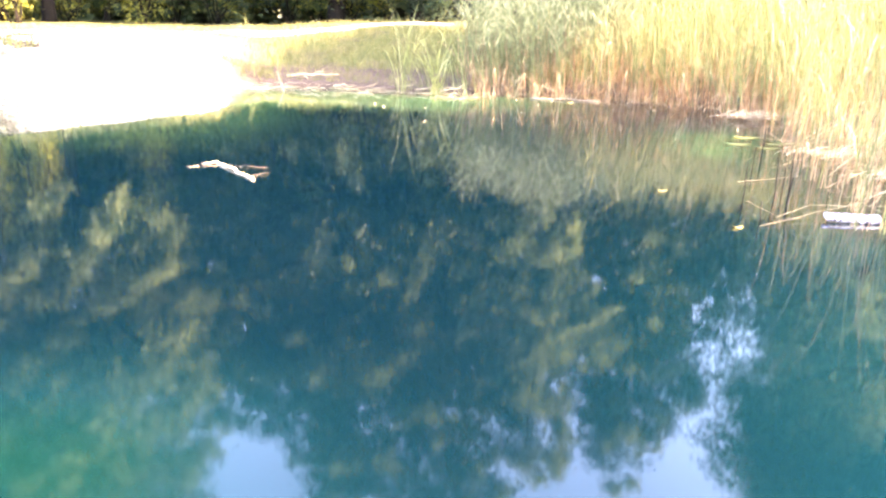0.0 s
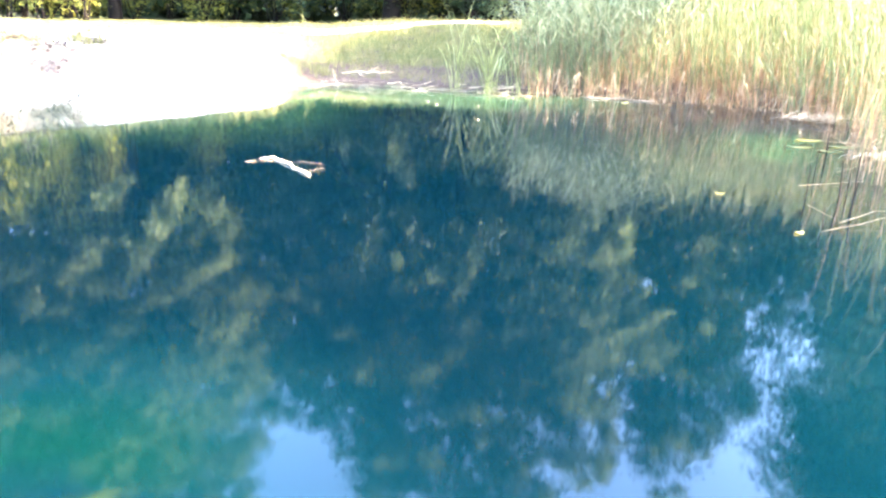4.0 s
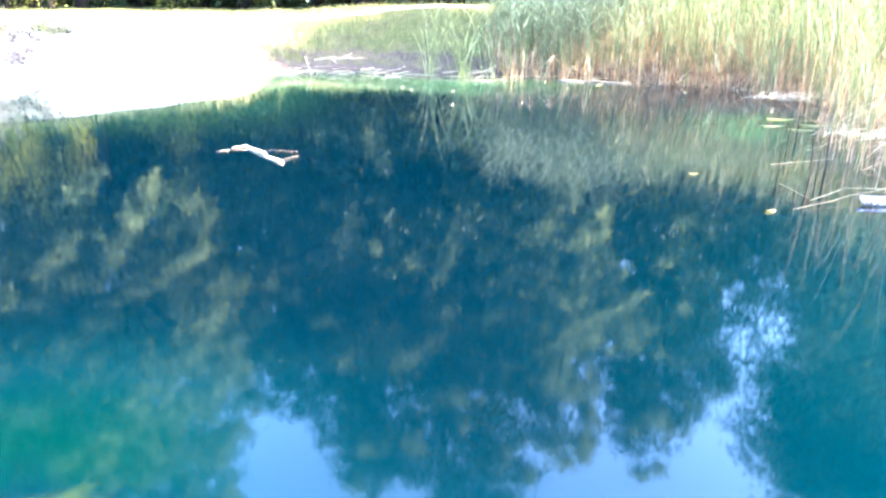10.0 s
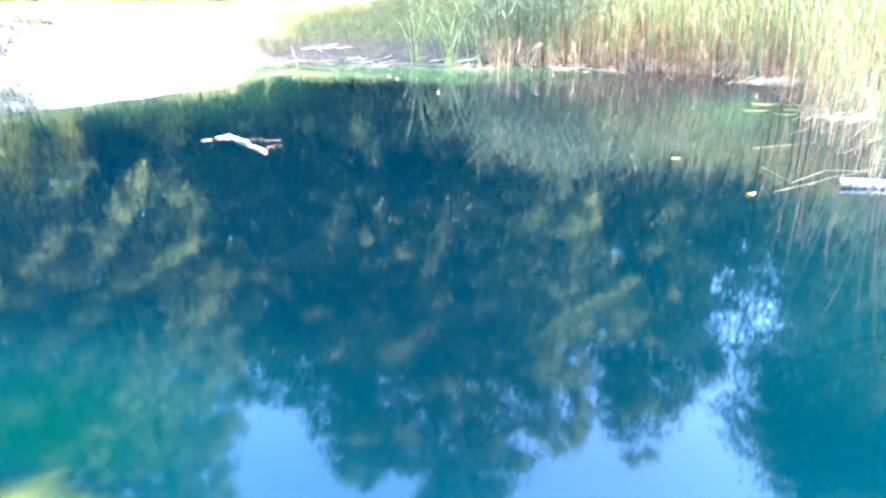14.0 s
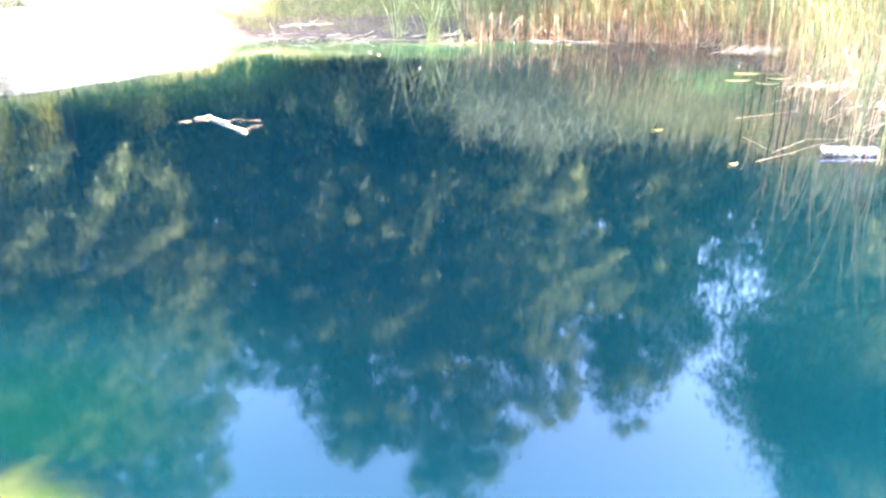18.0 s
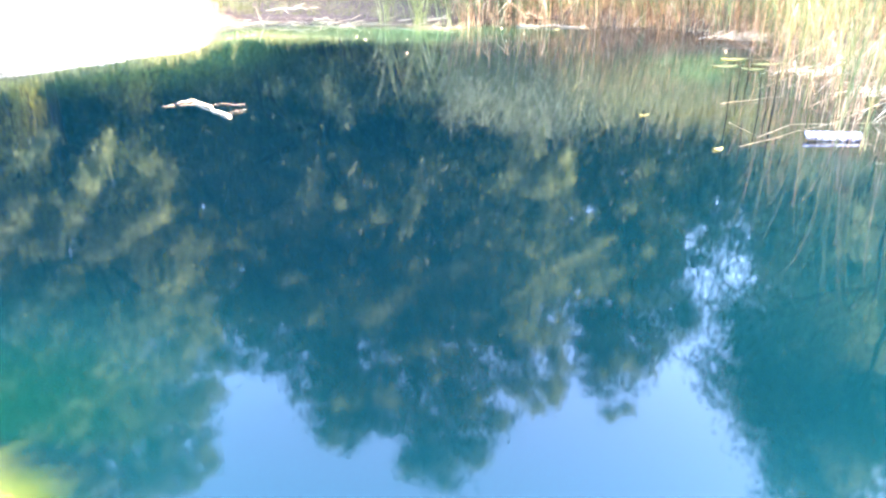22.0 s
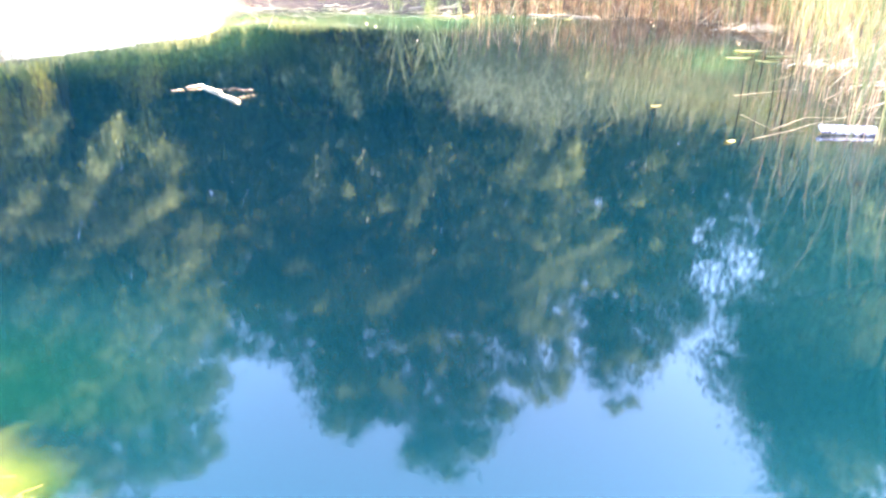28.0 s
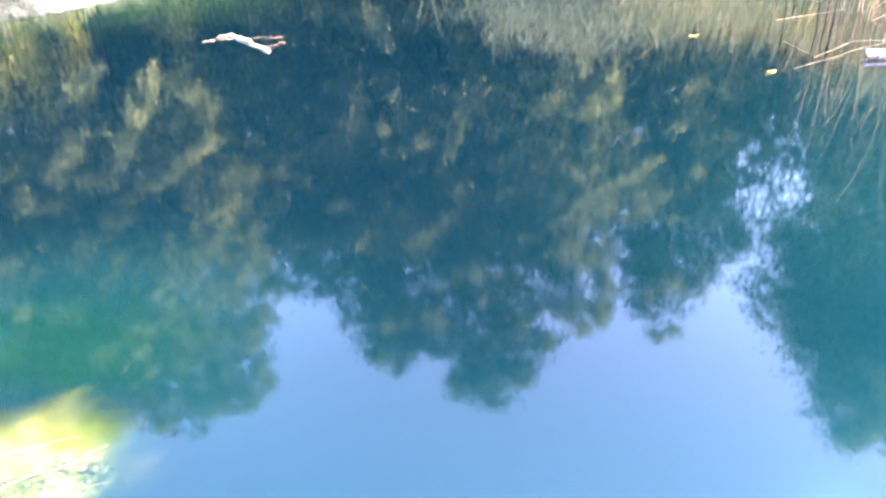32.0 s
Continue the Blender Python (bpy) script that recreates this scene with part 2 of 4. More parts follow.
def ground_material():
    m, n, links, bsdf = material("bank_ground")
    fine = noise_node(n, links, 9.0, 8.0, 0.7)
    mid = noise_node(n, links, 1.1, 4.0, 0.6)
    at = n.new("ShaderNodeAttribute")
    at.attribute_name = "sand"
    path = n.new("ShaderNodeAttribute")
    path.attribute_name = "path"
    bed = n.new("ShaderNodeAttribute")
    bed.attribute_name = "bed"
    grass = ramp(n, links, fine, [(0.30, (0.024, 0.028, 0.006)), (0.55, (0.06, 0.06, 0.014)), (0.75, (0.11, 0.098, 0.032))])
    litter = ramp(n, links, fine, [(0.3, (0.022, 0.014, 0.009)), (0.7, (0.085, 0.056, 0.036))])
    sand = ramp(n, links, fine, [(0.25, (0.36, 0.30, 0.22)), (0.75, (0.58, 0.51, 0.41))])
    pebble = noise_node(n, links, 11.0, 5.0, 0.7)
    marl = ramp(n, links, pebble, [(0.36, (0.03, 0.055, 0.014)), (0.50, (0.11, 0.14, 0.04)), (0.63, (0.46, 0.43, 0.26))])
    c = mix_colour(n, links, ramp(n, links, mid, [(0.50, (0, 0, 0)), (0.72, (1, 1, 1))]), grass, litter)
    lit = n.new("ShaderNodeAttribute")
    lit.attribute_name = "litter"
    c = mix_colour(n, links, lit.outputs["Fac"], c, litter)
    c = mix_colour(n, links, at.outputs["Fac"], c, sand)
    c = mix_colour(n, links, path.outputs["Fac"], c, sand)
    c = mix_colour(n, links, bed.outputs["Fac"], c, marl)
    links.new(c, bsdf.inputs["Base Color"])
    bsdf.inputs["Roughness"].default_value = 0.95
    bsdf.inputs["Specular IOR Level"].default_value = 0.15
    bump(n, links, bsdf, fine, 0.7, 0.05)
    return m


def water_material():
    """Still pond water: a clear mirror by its own index, over a faintly scattering blue body that clears in the shallows."""
    m, n, links, bsdf = material("pond_water")
    at = n.new("ShaderNodeAttribute")
    at.attribute_name = "shallow"
    col = ramp(n, links, at.outputs["Fac"], [(0.0, (0.00001, 0.0020, 0.0037)), (0.3, (0.00001, 0.0047, 0.0064)), (0.6, (0.00005, 0.0068, 0.0044)),
                                             (1.0, (0.0026, 0.0068, 0.0022))])
    # Green weed, and glare off the bright left bank painted in the same colour.
    algae_glare = n.new("ShaderNodeAttribute")
    algae_glare.attribute_name = "algae_glare"
    weed = ramp(n, links, noise_node(n, links, 2.2, 4.0, 0.6), [(0.3, (0.004, 0.023, 0.011)), (0.7, (0.013, 0.042, 0.016))])
    col = mix_colour(n, links, algae_glare.outputs["Fac"], col, weed)
    pale = n.new("ShaderNodeAttribute")
    pale.attribute_name = "pale"
    col = mix_colour(n, links, pale.outputs["Fac"], col, (0.0004, 0.011, 0.017))
    links.new(col, bsdf.inputs["Base Color"])
    bsdf.inputs["Roughness"].default_value = 0.04
    bsdf.inputs["IOR"].default_value = 1.333
    tr = n.new("ShaderNodeBsdfRefraction")
    tr.inputs["IOR"].default_value = 1.333
    tr.inputs["Roughness"].default_value = 0.22
    tr.inputs["Color"].default_value = (0.33, 0.41, 0.28, 1)
    glossy = n.new("ShaderNodeBsdfGlossy")
    glossy.inputs["Roughness"].default_value = 0.04
    fres = n.new("ShaderNodeFresnel")
    fres.inputs["IOR"].default_value = 1.333
    clear = n.new("ShaderNodeMixShader")
    links.new(fres.outputs[0], clear.inputs["Fac"])
    links.new(tr.outputs[0], clear.inputs[1])
    links.new(glossy.outputs[0], clear.inputs[2])
    mx = n.new("ShaderNodeMixShader")
    clarity = n.new("ShaderNodeAttribute")
    clarity.attribute_name = "clear"
    links.new(clarity.outputs["Fac"], mx.inputs["Fac"])
    links.new(bsdf.outputs[0], mx.inputs[1])
    links.new(clear.outputs[0], mx.inputs[2])
    links.new(mx.outputs[0], n["Material Output"].inputs["Surface"])
    f = noise_node(n, links, 3.0, 2.5, 0.45, (1.0, 1.3, 1.0))
    b = n.new("ShaderNodeBump")
    b.inputs["Strength"].default_value, b.inputs["Distance"].default_value = 0.2, 0.0020
    links.new(f, b.inputs["Height"])
    for node in (bsdf, tr, glossy, fres):
        links.new(b.outputs["Normal"], node.inputs["Normal"])
    return m


M_GROUND_STONE = wood_material("shallow_stone", (0.10, 0.11, 0.04), (0.36, 0.34, 0.18))
M_GROUND = ground_material()
M_WATER = water_material()

# ---- the lie of the land ----
SHORE = [(-3.2, 0.7), (-1.6, 0.75), (0.0, 0.75), (2.4, 0.9), (4.2, 2.2), (4.9, 4.2), (4.8, 6.5), (5.3, 8.5), (5.7, 10.4), (5.2, 12.2),
         (4.2, 13.6), (2.8, 14.3), (1.2, 14.6), (-0.3, 14.2), (-1.6, 14.5), (-2.8, 14.7), (-3.8, 14.4), (-5.3, 13.2), (-7.4, 11.7),
         (-9.2, 10.2), (-10.6, 7.5), (-10.0, 4.0), (-6.5, 1.6)]


def closed_curve(pts, steps):
    P = np.array(pts, float)
    out = []
    for i in range(len(P)):
        a, b, c, d = P[i - 1], P[i], P[(i + 1) % len(P)], P[(i + 2) % len(P)]
        for k in range(steps):
            t = k / steps
            out.append(0.5 * (2 * b + (c - a) * t + (2 * a - 5 * b + 4 * c - d) * t * t + (3 * b - a - 3 * c + d) * t ** 3))
    return np.array(out)


RIM = closed_curve(SHORE, 6)


def shore_distance(x, y):
    """Metres from the waterline: positive on land, negative in the pond."""
    p = np.stack([np.ravel(x), np.ravel(y)], 1)
    best = np.full(len(p), 1e9)
    inside = np.zeros(len(p), bool)
    for a, b in zip(RIM, np.roll(RIM, -1, 0)):
        e, w = b - a, p - a
        t = np.clip((w @ e) / (e @ e), 0, 1)
        best = np.minimum(best, np.hypot(*(w - t[:, None] * e).T))
        cross = ((a[1] <= p[:, 1]) != (b[1] <= p[:, 1]))
        xi = a[0] + (p[:, 1] - a[1]) / (e[1] if abs(e[1]) > 1e-9 else 1e-9) * e[0]
        inside ^= cross & (p[:, 0] < xi)
    return np.where(inside, -best, best).reshape(np.shape(x))


def smooth(a, b, v):
    t = np.clip((v - a) / (b - a), 0, 1)
    return t * t * (3 - 2 * t)


def lumps(x, y):
    return (0.5 * np.sin(1.3 * x + 0.7 * y) * np.sin(0.9 * y - 0.4 * x + 1) + 0.3 * np.sin(3.1 * x - 1.2 * y) * np.sin(2.7 * y + 0.8 * x)
            + 0.15 * np.sin(7.3 * x + 2 * y) * np.sin(6.1 * y - 3 * x))


def shelf(x, y):
    """Places where the bed rises close under the surface."""
    r = np.hypot((x + 1.24) / 0.34, (y - 1.52) / 0.24) * (1 + 0.5 * lumps(7 * x, 7 * y))
    near = smooth(2.0, 0.35, r)
    pool = np.exp(-((x - 3.5) / 0.9) ** 2 - ((y - 9.6) / 1.0) ** 2)
    return near, pool


def flat_toe(x, y):
    """Where the shaded bank runs out almost level before the water."""
    return smooth(-6.4, -4.9, x) * smooth(1.0, -0.5, x) * smooth(12, 13, y)


def land_height(x, y):
    d = shore_distance(x, y)
    steep = 0.35 + 0.65 * smooth(-1, -5, x) * smooth(6, 10, y)
    toe = flat_toe(x, y)
    rise = 0.05 + 0.13 * steep * (1 - 0.5 * toe) * smooth(0.0, 0.35, d) + 0.62 * smooth(1.3 * toe, 4.7 + 2.3 * toe, d) * smooth(2, 8, y) + 0.12 * smooth(0, 3, d)
    rise = rise + 0.36 * smooth(-7.0, -1.5, x) * smooth(3.2, 6.2 + 1.6 * toe, d) * smooth(10, 14, y)
    top = 0.22 + 0.48 * np.clip((-3.0 - x) / 4.2, 0, 1.3) ** 0.6
    sandy = 0.04 + (top - 0.04) * smooth(0.0, 0.95, d) + (0.87 - top) * smooth(0.9, 5.4, d)
    rise = rise + (sandy - rise) * smooth(-3.2, -4.6, x + 0.35 * (y - 14)) * smooth(5, 8, y)
    out = rise + 0.05 * lumps(x, y) * smooth(0.1, 1.0, d) * (1 - 0.6 * smooth(30, 60, np.hypot(x, y)))
    near, pool = shelf(x, y)
    drop = 6.5 - 4.9 * smooth(5, 3, y)
    depth = 0.04 + 2.6 * smooth(0.0, drop, -d) + 0.25 * smooth(0, 0.5, -d)
    depth = depth * (1 - 0.93 * near) * (1 - 0.5 * pool) + 0.06 * lumps(6 * x, 6 * y) * smooth(0, 0.4, -d) * near
    return np.where(d > 0, out, -np.maximum(depth, 0.03))


def track_y(x):
    """The line of the sandy path along the crest."""
    return np.interp(x, [-16, -9, -5, -2, 4], [14.8, 17.3, 19.8, 21.6, 22.4])


def ground_z(x, y):
    return float(land_height(np.array([x], float), np.array([y], float))[0])


def stretch_axis(lo, hi, step, far):
    core = np.arange(lo, hi + step / 2, step)
    g, outw = step, []
    v = 0.0
    while v < far:
        g *= 1.22
        v += g
        outw.append(v)
    outw = np.array(outw)
    return np.concatenate([(lo - outw)[::-1], core, hi + outw])


def build_ground():
    xs, ys = stretch_axis(-13, 9, 0.14, 2600), stretch_axis(-1, 24, 0.14, 2600)
    X, Y = np.meshgrid(xs, ys)
    Z = land_height(X, Y)
    nx, ny = len(xs), len(ys)
    i = np.arange(nx * ny).reshape(ny, nx)
    F = np.stack([i[:-1, :-1], i[:-1, 1:], i[1:, 1:], i[1:, :-1]], -1).reshape(-1, 4)
    me = mesh_np("ground", np.stack([X, Y, Z], -1).reshape(-1, 3), F, M_GROUND, True)
    d = shore_distance(X, Y)
    edge = 0.5 * lumps(1.7 * X, 1.7 * Y)
    # Pale sand; its slanted right edge also paints in where the sunlight ends.
    sand = smooth(-3.6, -5.2, X + edge + 0.35 * (Y - 14)) * smooth(4.6, 3.4, d + edge) * smooth(7, 9, Y) * smooth(-0.82, -0.70, X / np.maximum(Y, 1) + 0.12 * edge)
    sand = sand * (1 - 0.9 * smooth(-0.53, -0.63, X / np.maximum(Y, 1) + 0.11 * lumps(3 * X, 3 * Y) + 0.13 * lumps(8 * X, 8 * Y)) * smooth(3.0, 1.8, d + 0.8 * lumps(4 * X, 4 * Y)) * smooth(0.12, 0.45, d + 0.2 * edge))
    path = smooth(0.36, 0.18, np.abs(Y - track_y(X) + 0.25 * edge)) * smooth(9, 12, Y)
    bed = smooth(0.0, -0.12, d)
    toe = flat_toe(X, Y)
    litter = smooth(1.5 + 1.2 * toe, 0.7 + 1.5 * toe, d + 0.6 * edge) * smooth(9, 11, Y)
    for key, v in (("sand", sand), ("path", path), ("bed", bed), ("litter", litter)):
        me.attributes.new(key, "FLOAT", "POINT").data.foreach_set("value", v.ravel().astype(np.float32))
    return tagged(new("ground", me), "grassy pond bank with a pale sunlit sand slope and path", "ground", kind="structure")


build_ground()


def build_water():
    xs, ys = np.arange(-12.0, 7.2, 0.06), np.arange(0.1, 16.2, 0.06)
    X, Y = np.meshgrid(xs, ys)
    d = shore_distance(X, Y)
    depth = np.maximum(-land_height(X, Y), 0)
    near, pool = shelf(X, Y)
    def spot(cx, cy, rx, ry):
        return np.exp(-((X - cx) / rx) ** 2 - ((Y - cy) / ry) ** 2)
    # Spot at x 4.3 and last term paint in haze and brighter sky, not depth.
    shallow = np.clip(np.exp(-depth / 0.30) + 0.46 * spot(-1.55, 2.1, 1.0, 0.72) * (1 - near) + 0.36 * spot(2.3, 2.2, 1.5, 1.8) + 0.34 * spot(4.3, 5.0, 1.9, 2.4) + 0.35 * pool + 0.17 * smooth(2.4, 1.3, Y), 0, 1)
    # The wash after the spots paints brighter reflected sky onto the near water.
    pale = np.clip((spot(0.16, 1.23, 0.26, 0.11) + 0.8 * spot(-0.42, 1.19, 0.13, 0.07) + 0.8 * spot(0.98, 1.3, 0.13, 0.16) + 0.5 * spot(0.6, 1.25, 0.3, 0.1)) * (1 + 0.5 * lumps(9 * X, 9 * Y)) + 0.24 * smooth(2.1, 1.3, Y) * (1 - near) * smooth(-1.4, -0.4, X), 0, 1)
    i = np.arange(X.size).reshape(X.shape)
    F = np.stack([i[:-1, :-1], i[:-1, 1:], i[1:, 1:], i[1:, :-1]], -1).reshape(-1, 4)
    F = F[d.ravel()[F].min(1) < 0.25]
    me = mesh_np("water", np.stack([X, Y, 0 * X], -1).reshape(-1, 3), F, M_WATER, True)
    # The two left-shore terms paint glare from the bright bank; the others are weed.
    algae_glare = np.clip(0.62 * smooth(-3.6, -0.8, d + 0.45 * lumps(2 * X, 2 * Y)) * smooth(10.6, 12, Y) * smooth(-6, -4, X) * smooth(3.0, 0.6, X)
                    + 0.12 * smooth(-0.62, -0.45, X / np.maximum(Y, 1)) * smooth(-4.0, -0.1, d + 0.3 * lumps(2 * X, 2 * Y)) ** 1.5 * smooth(7, 9.5, Y) * smooth(-4.4, -5.6, X)
                    + 0.2 * smooth(-3.6, 0.2, Y - 9.4 - 0.45 * (X + 5.2) + 0.3 * lumps(2 * X, 2 * Y)) * smooth(-1.6, -3.2, X)
                    + 0.95 * spot(3.3, 9.0, 0.5, 0.7) + 0.4 * spot(3.9, 9.4, 0.5, 0.5), 0, 1)
    broad = smooth(1.35, 0.2, np.hypot((X + 1.33) / 0.37, (Y - 1.50) / 0.25) * (1 + 0.3 * lumps(6 * X, 6 * Y) + 0.14 * lumps(17 * X + 1, 13 * Y)))
    clear = np.clip(0.9 * smooth(0.62, 1.0, np.exp(-depth / 0.30) + 0.35 * pool) * smooth(3, 5, Y) + 0.85 * broad * (1 + 0.3 * lumps(14 * X, 14 * Y)), 0, 0.9)
    me.attributes.new("clear", "FLOAT", "POINT").data.foreach_set("value", clear.ravel().astype(np.float32))
    me.attributes.new("pale", "FLOAT", "POINT").data.foreach_set("value", pale.ravel().astype(np.float32))
    me.attributes.new("algae_glare", "FLOAT", "POINT").data.foreach_set("value", algae_glare.ravel().astype(np.float32))
    me.attributes.new("shallow", "FLOAT", "POINT").data.foreach_set("value", shallow.ravel().astype(np.float32))
    ob = tagged(new("water", me), "still turquoise blue pond water mirroring the trees", "water", kind="structure")
    ob.visible_shadow = False
    return ob


build_water()


# ---- trees ----
def lobes_to_clumps(rng, lobes, per_m3):
    """Clump centres, mostly in the outer shell of each ellipsoid lobe (x, y, z, rx, ry, rz)."""
    out = []
    for x, y, z, rx, ry, rz in lobes:
        k = max(6, int(per_m3 * 4.19 * rx * ry * rz))
        v = rng.normal(0, 1, (k, 3))
        v /= np.linalg.norm(v, axis=1)[:, None]
        r = rng.uniform(0.25, 1.0, k) ** 0.45 * rng.uniform(0.85, 1.12, k)
        out.append(np.array([x, y, z]) + v * r[:, None] * [rx, ry, rz])
    return np.concatenate(out)


def build_tree(x, y, trunk_r, lobes, mat, seed, label, per_m3=2.1, leaves=116, size=0.134, spread=0.29, group="trees behind the bank", lean=0.0, far=False, boughs=(), sprays=0):
    """A tree: tapered trunk with root flare, limbs out to every lobe of the crown, and a crown of single leaves in clumps."""
    rng = np.random.default_rng(seed)
    z0 = ground_z(x, y) - 0.15
    tree = empty("tree", x, y, z0, label, "tree", group)
    lob = [(lx - x, ly - y, lz - z0, rx, ry, rz) for lx, ly, lz, rx, ry, rz in lobes]
    top = max(l[2] + 0.3 * l[5] for l in lob)
    trunk = [((0, 0, 0), trunk_r * 1.55), ((0, 0, 0.25), trunk_r * 1.15)]
    knots = []
    for i in range(1, 10):
        t = i / 9
        p = np.array([lean * t * top + rng.normal(0, 0.12), rng.normal(0, 0.12), 0.25 + t * (top - 0.25)])
        knots.append(p)
        trunk.append((p, trunk_r * (1.0 - 0.88 * t)))
    V, F = tube([trunk], 10)
    part("trunk", mesh_np("trunk", V, F, M_BARK, True), tree)
    limbs = []
    for lx, ly, lz, rx, ry, rz in lob:
        for _ in range(2):
            s = min(max((lz - rz * 0.9) / top * 0.85, 0.15), 0.9)
            a = knots[min(8, int(s * 9))]
            b = np.array([lx, ly, lz]) + rng.normal(0, 0.3, 3) * [rx, ry, rz]
            limb = [bent(rng, a, b, trunk_r * (0.5 - 0.33 * s), 0.025, 0.06, 0.04)]
            for _ in range(3):
                k = limb[0][rng.integers(2, 5)][0]
                limb.append(bent(rng, k, np.array([lx, ly, lz]) + rng.normal(0, 0.5, 3) * [rx, ry, rz], trunk_r * 0.13, 0.012, 0.03, 0.05, 4))
            limbs.append(limb)
    if far:
        V, F = tube([p for limb in limbs[::2] for p in limb[:3]], 4)
        tagged(part("branchwork", mesh_np("branchwork", V, F, M_BARK, True), tree), kind="stuff")
    else:
        for limb in limbs:
            V, F = tube(limb, 6)
            part("limb", mesh_np("limb", V, F, M_BARK, True), tree)
    c = lobes_to_clumps(rng, lob, per_m3)
    n = rng.poisson(leaves, len(c))
    sp = rng.uniform(0.6, 1.4, len(c)) * spread
    # Each clump is a spray: drawn out along its twig, away from the trunk and hanging a little.
    out = c * [1, 1, 0] / (np.hypot(c[:, 0], c[:, 1])[:, None] + 0.3) + rng.normal(0, 0.45, c.shape) - [0, 0, 0.25]
    out /= np.linalg.norm(out, axis=1)[:, None]
    along = rng.normal(0, 1.55, n.sum()) * np.repeat(sp, n)
    ctr = np.repeat(c, n, 0) + np.repeat(out, n, 0) * along[:, None] + rng.normal(0, 1, (n.sum(), 3)) * np.repeat(sp, n)[:, None] * [0.62, 0.62, 0.34]
    ctr[:, 2] -= 0.22 * np.abs(along)
    V, F = leaf_quads(rng, ctr, size, 0.38)
    part("crown", mesh_np("crown", V, F, mat), tree)
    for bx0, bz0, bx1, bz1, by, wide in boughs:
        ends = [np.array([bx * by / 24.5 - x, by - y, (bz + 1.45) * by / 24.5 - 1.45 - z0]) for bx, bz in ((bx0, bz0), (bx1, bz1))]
        add_lit_bough(rng, tree, *ends, wide)
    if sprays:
        V, F = sunlit_sprays(rng, lob, sprays)
        tagged(part("sunlit_sprays", mesh_np("sunlit_sprays", V, F, M_LEAF_OLIVE_LIT), tree), "leaf sprays at the crown's edge, painted paler as if sunlit", kind="stuff")
    return tree


def add_lit_bough(rng, tree, a, b, wide):
    """A feathery bough in front of the crown: a twig from a to b with sprays of paler, sunlit-toned leaves along it."""
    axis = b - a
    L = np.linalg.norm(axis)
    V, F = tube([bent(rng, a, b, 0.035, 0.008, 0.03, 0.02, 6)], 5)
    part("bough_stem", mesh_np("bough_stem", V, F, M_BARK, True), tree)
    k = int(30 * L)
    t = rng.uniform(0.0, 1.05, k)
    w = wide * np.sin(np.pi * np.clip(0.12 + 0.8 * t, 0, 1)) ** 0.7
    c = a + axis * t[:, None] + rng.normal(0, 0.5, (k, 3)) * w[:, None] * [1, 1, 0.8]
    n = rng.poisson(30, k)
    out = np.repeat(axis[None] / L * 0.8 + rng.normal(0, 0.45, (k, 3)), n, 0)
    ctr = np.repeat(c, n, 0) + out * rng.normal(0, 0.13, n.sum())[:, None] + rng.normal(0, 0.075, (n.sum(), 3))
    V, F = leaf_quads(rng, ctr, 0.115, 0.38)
    part("bough_leaves", mesh_np("bough_leaves", V, F, M_LEAF_OLIVE_LIT), tree, "feathery leaves, painted pale olive as if sunlit")


def sunlit_sprays(rng, lob, count):
    """Single leaf sprays that stand out from the lobes' sunward and open sides, in paler leaves that paint in sunlight.
    """
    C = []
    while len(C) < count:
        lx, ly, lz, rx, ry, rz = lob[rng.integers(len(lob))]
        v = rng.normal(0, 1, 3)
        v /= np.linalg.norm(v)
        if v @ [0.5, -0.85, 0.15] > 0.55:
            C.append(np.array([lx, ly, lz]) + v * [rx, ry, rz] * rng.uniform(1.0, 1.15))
    out = []
    for c in C:
        n = int(rng.uniform(8, 23) ** 2)
        d = rng.normal(0, 1, 3) * [1, 0.6, 0.5] - [0, 0, 0.7]
        d /= np.linalg.norm(d)
        out.append(c + d * rng.normal(0, 0.13, n)[:, None] * (n / 150) ** 0.5 + rng.normal(0, 0.14, (n, 3)) * (n / 200) ** 0.3)
    return leaf_quads(rng, np.concatenate(out), 0.11, 0.38)


def nearer(k, lobes):
    """The same crown k times as far off and as large, on the same bearing."""
    return [(x * k, y * k, (z + 1.45) * k - 1.45, rx * k, ry * k, rz * k) for x, y, z, rx, ry, rz in lobes]


def random_lobes(rng, x, y, z_lo, z_hi, radius, count):
    out = []
    for i in range(count):
        t = (i + rng.uniform(0, 1)) / count
        z = z_lo + (z_hi - z_lo) * t
        r = radius * (0.95 - 0.62 * t ** 1.4)
        a = rng.uniform(0, 2 * math.pi)
        q = rng.uniform(0.25, 0.75) * r
        s = rng.uniform(0.4, 0.62) * radius * (1 - 0.45 * t)
        out.append((x + q * math.cos(a), y + q * math.sin(a), z, s, s, s * rng.uniform(0.6, 0.9)))
    return out


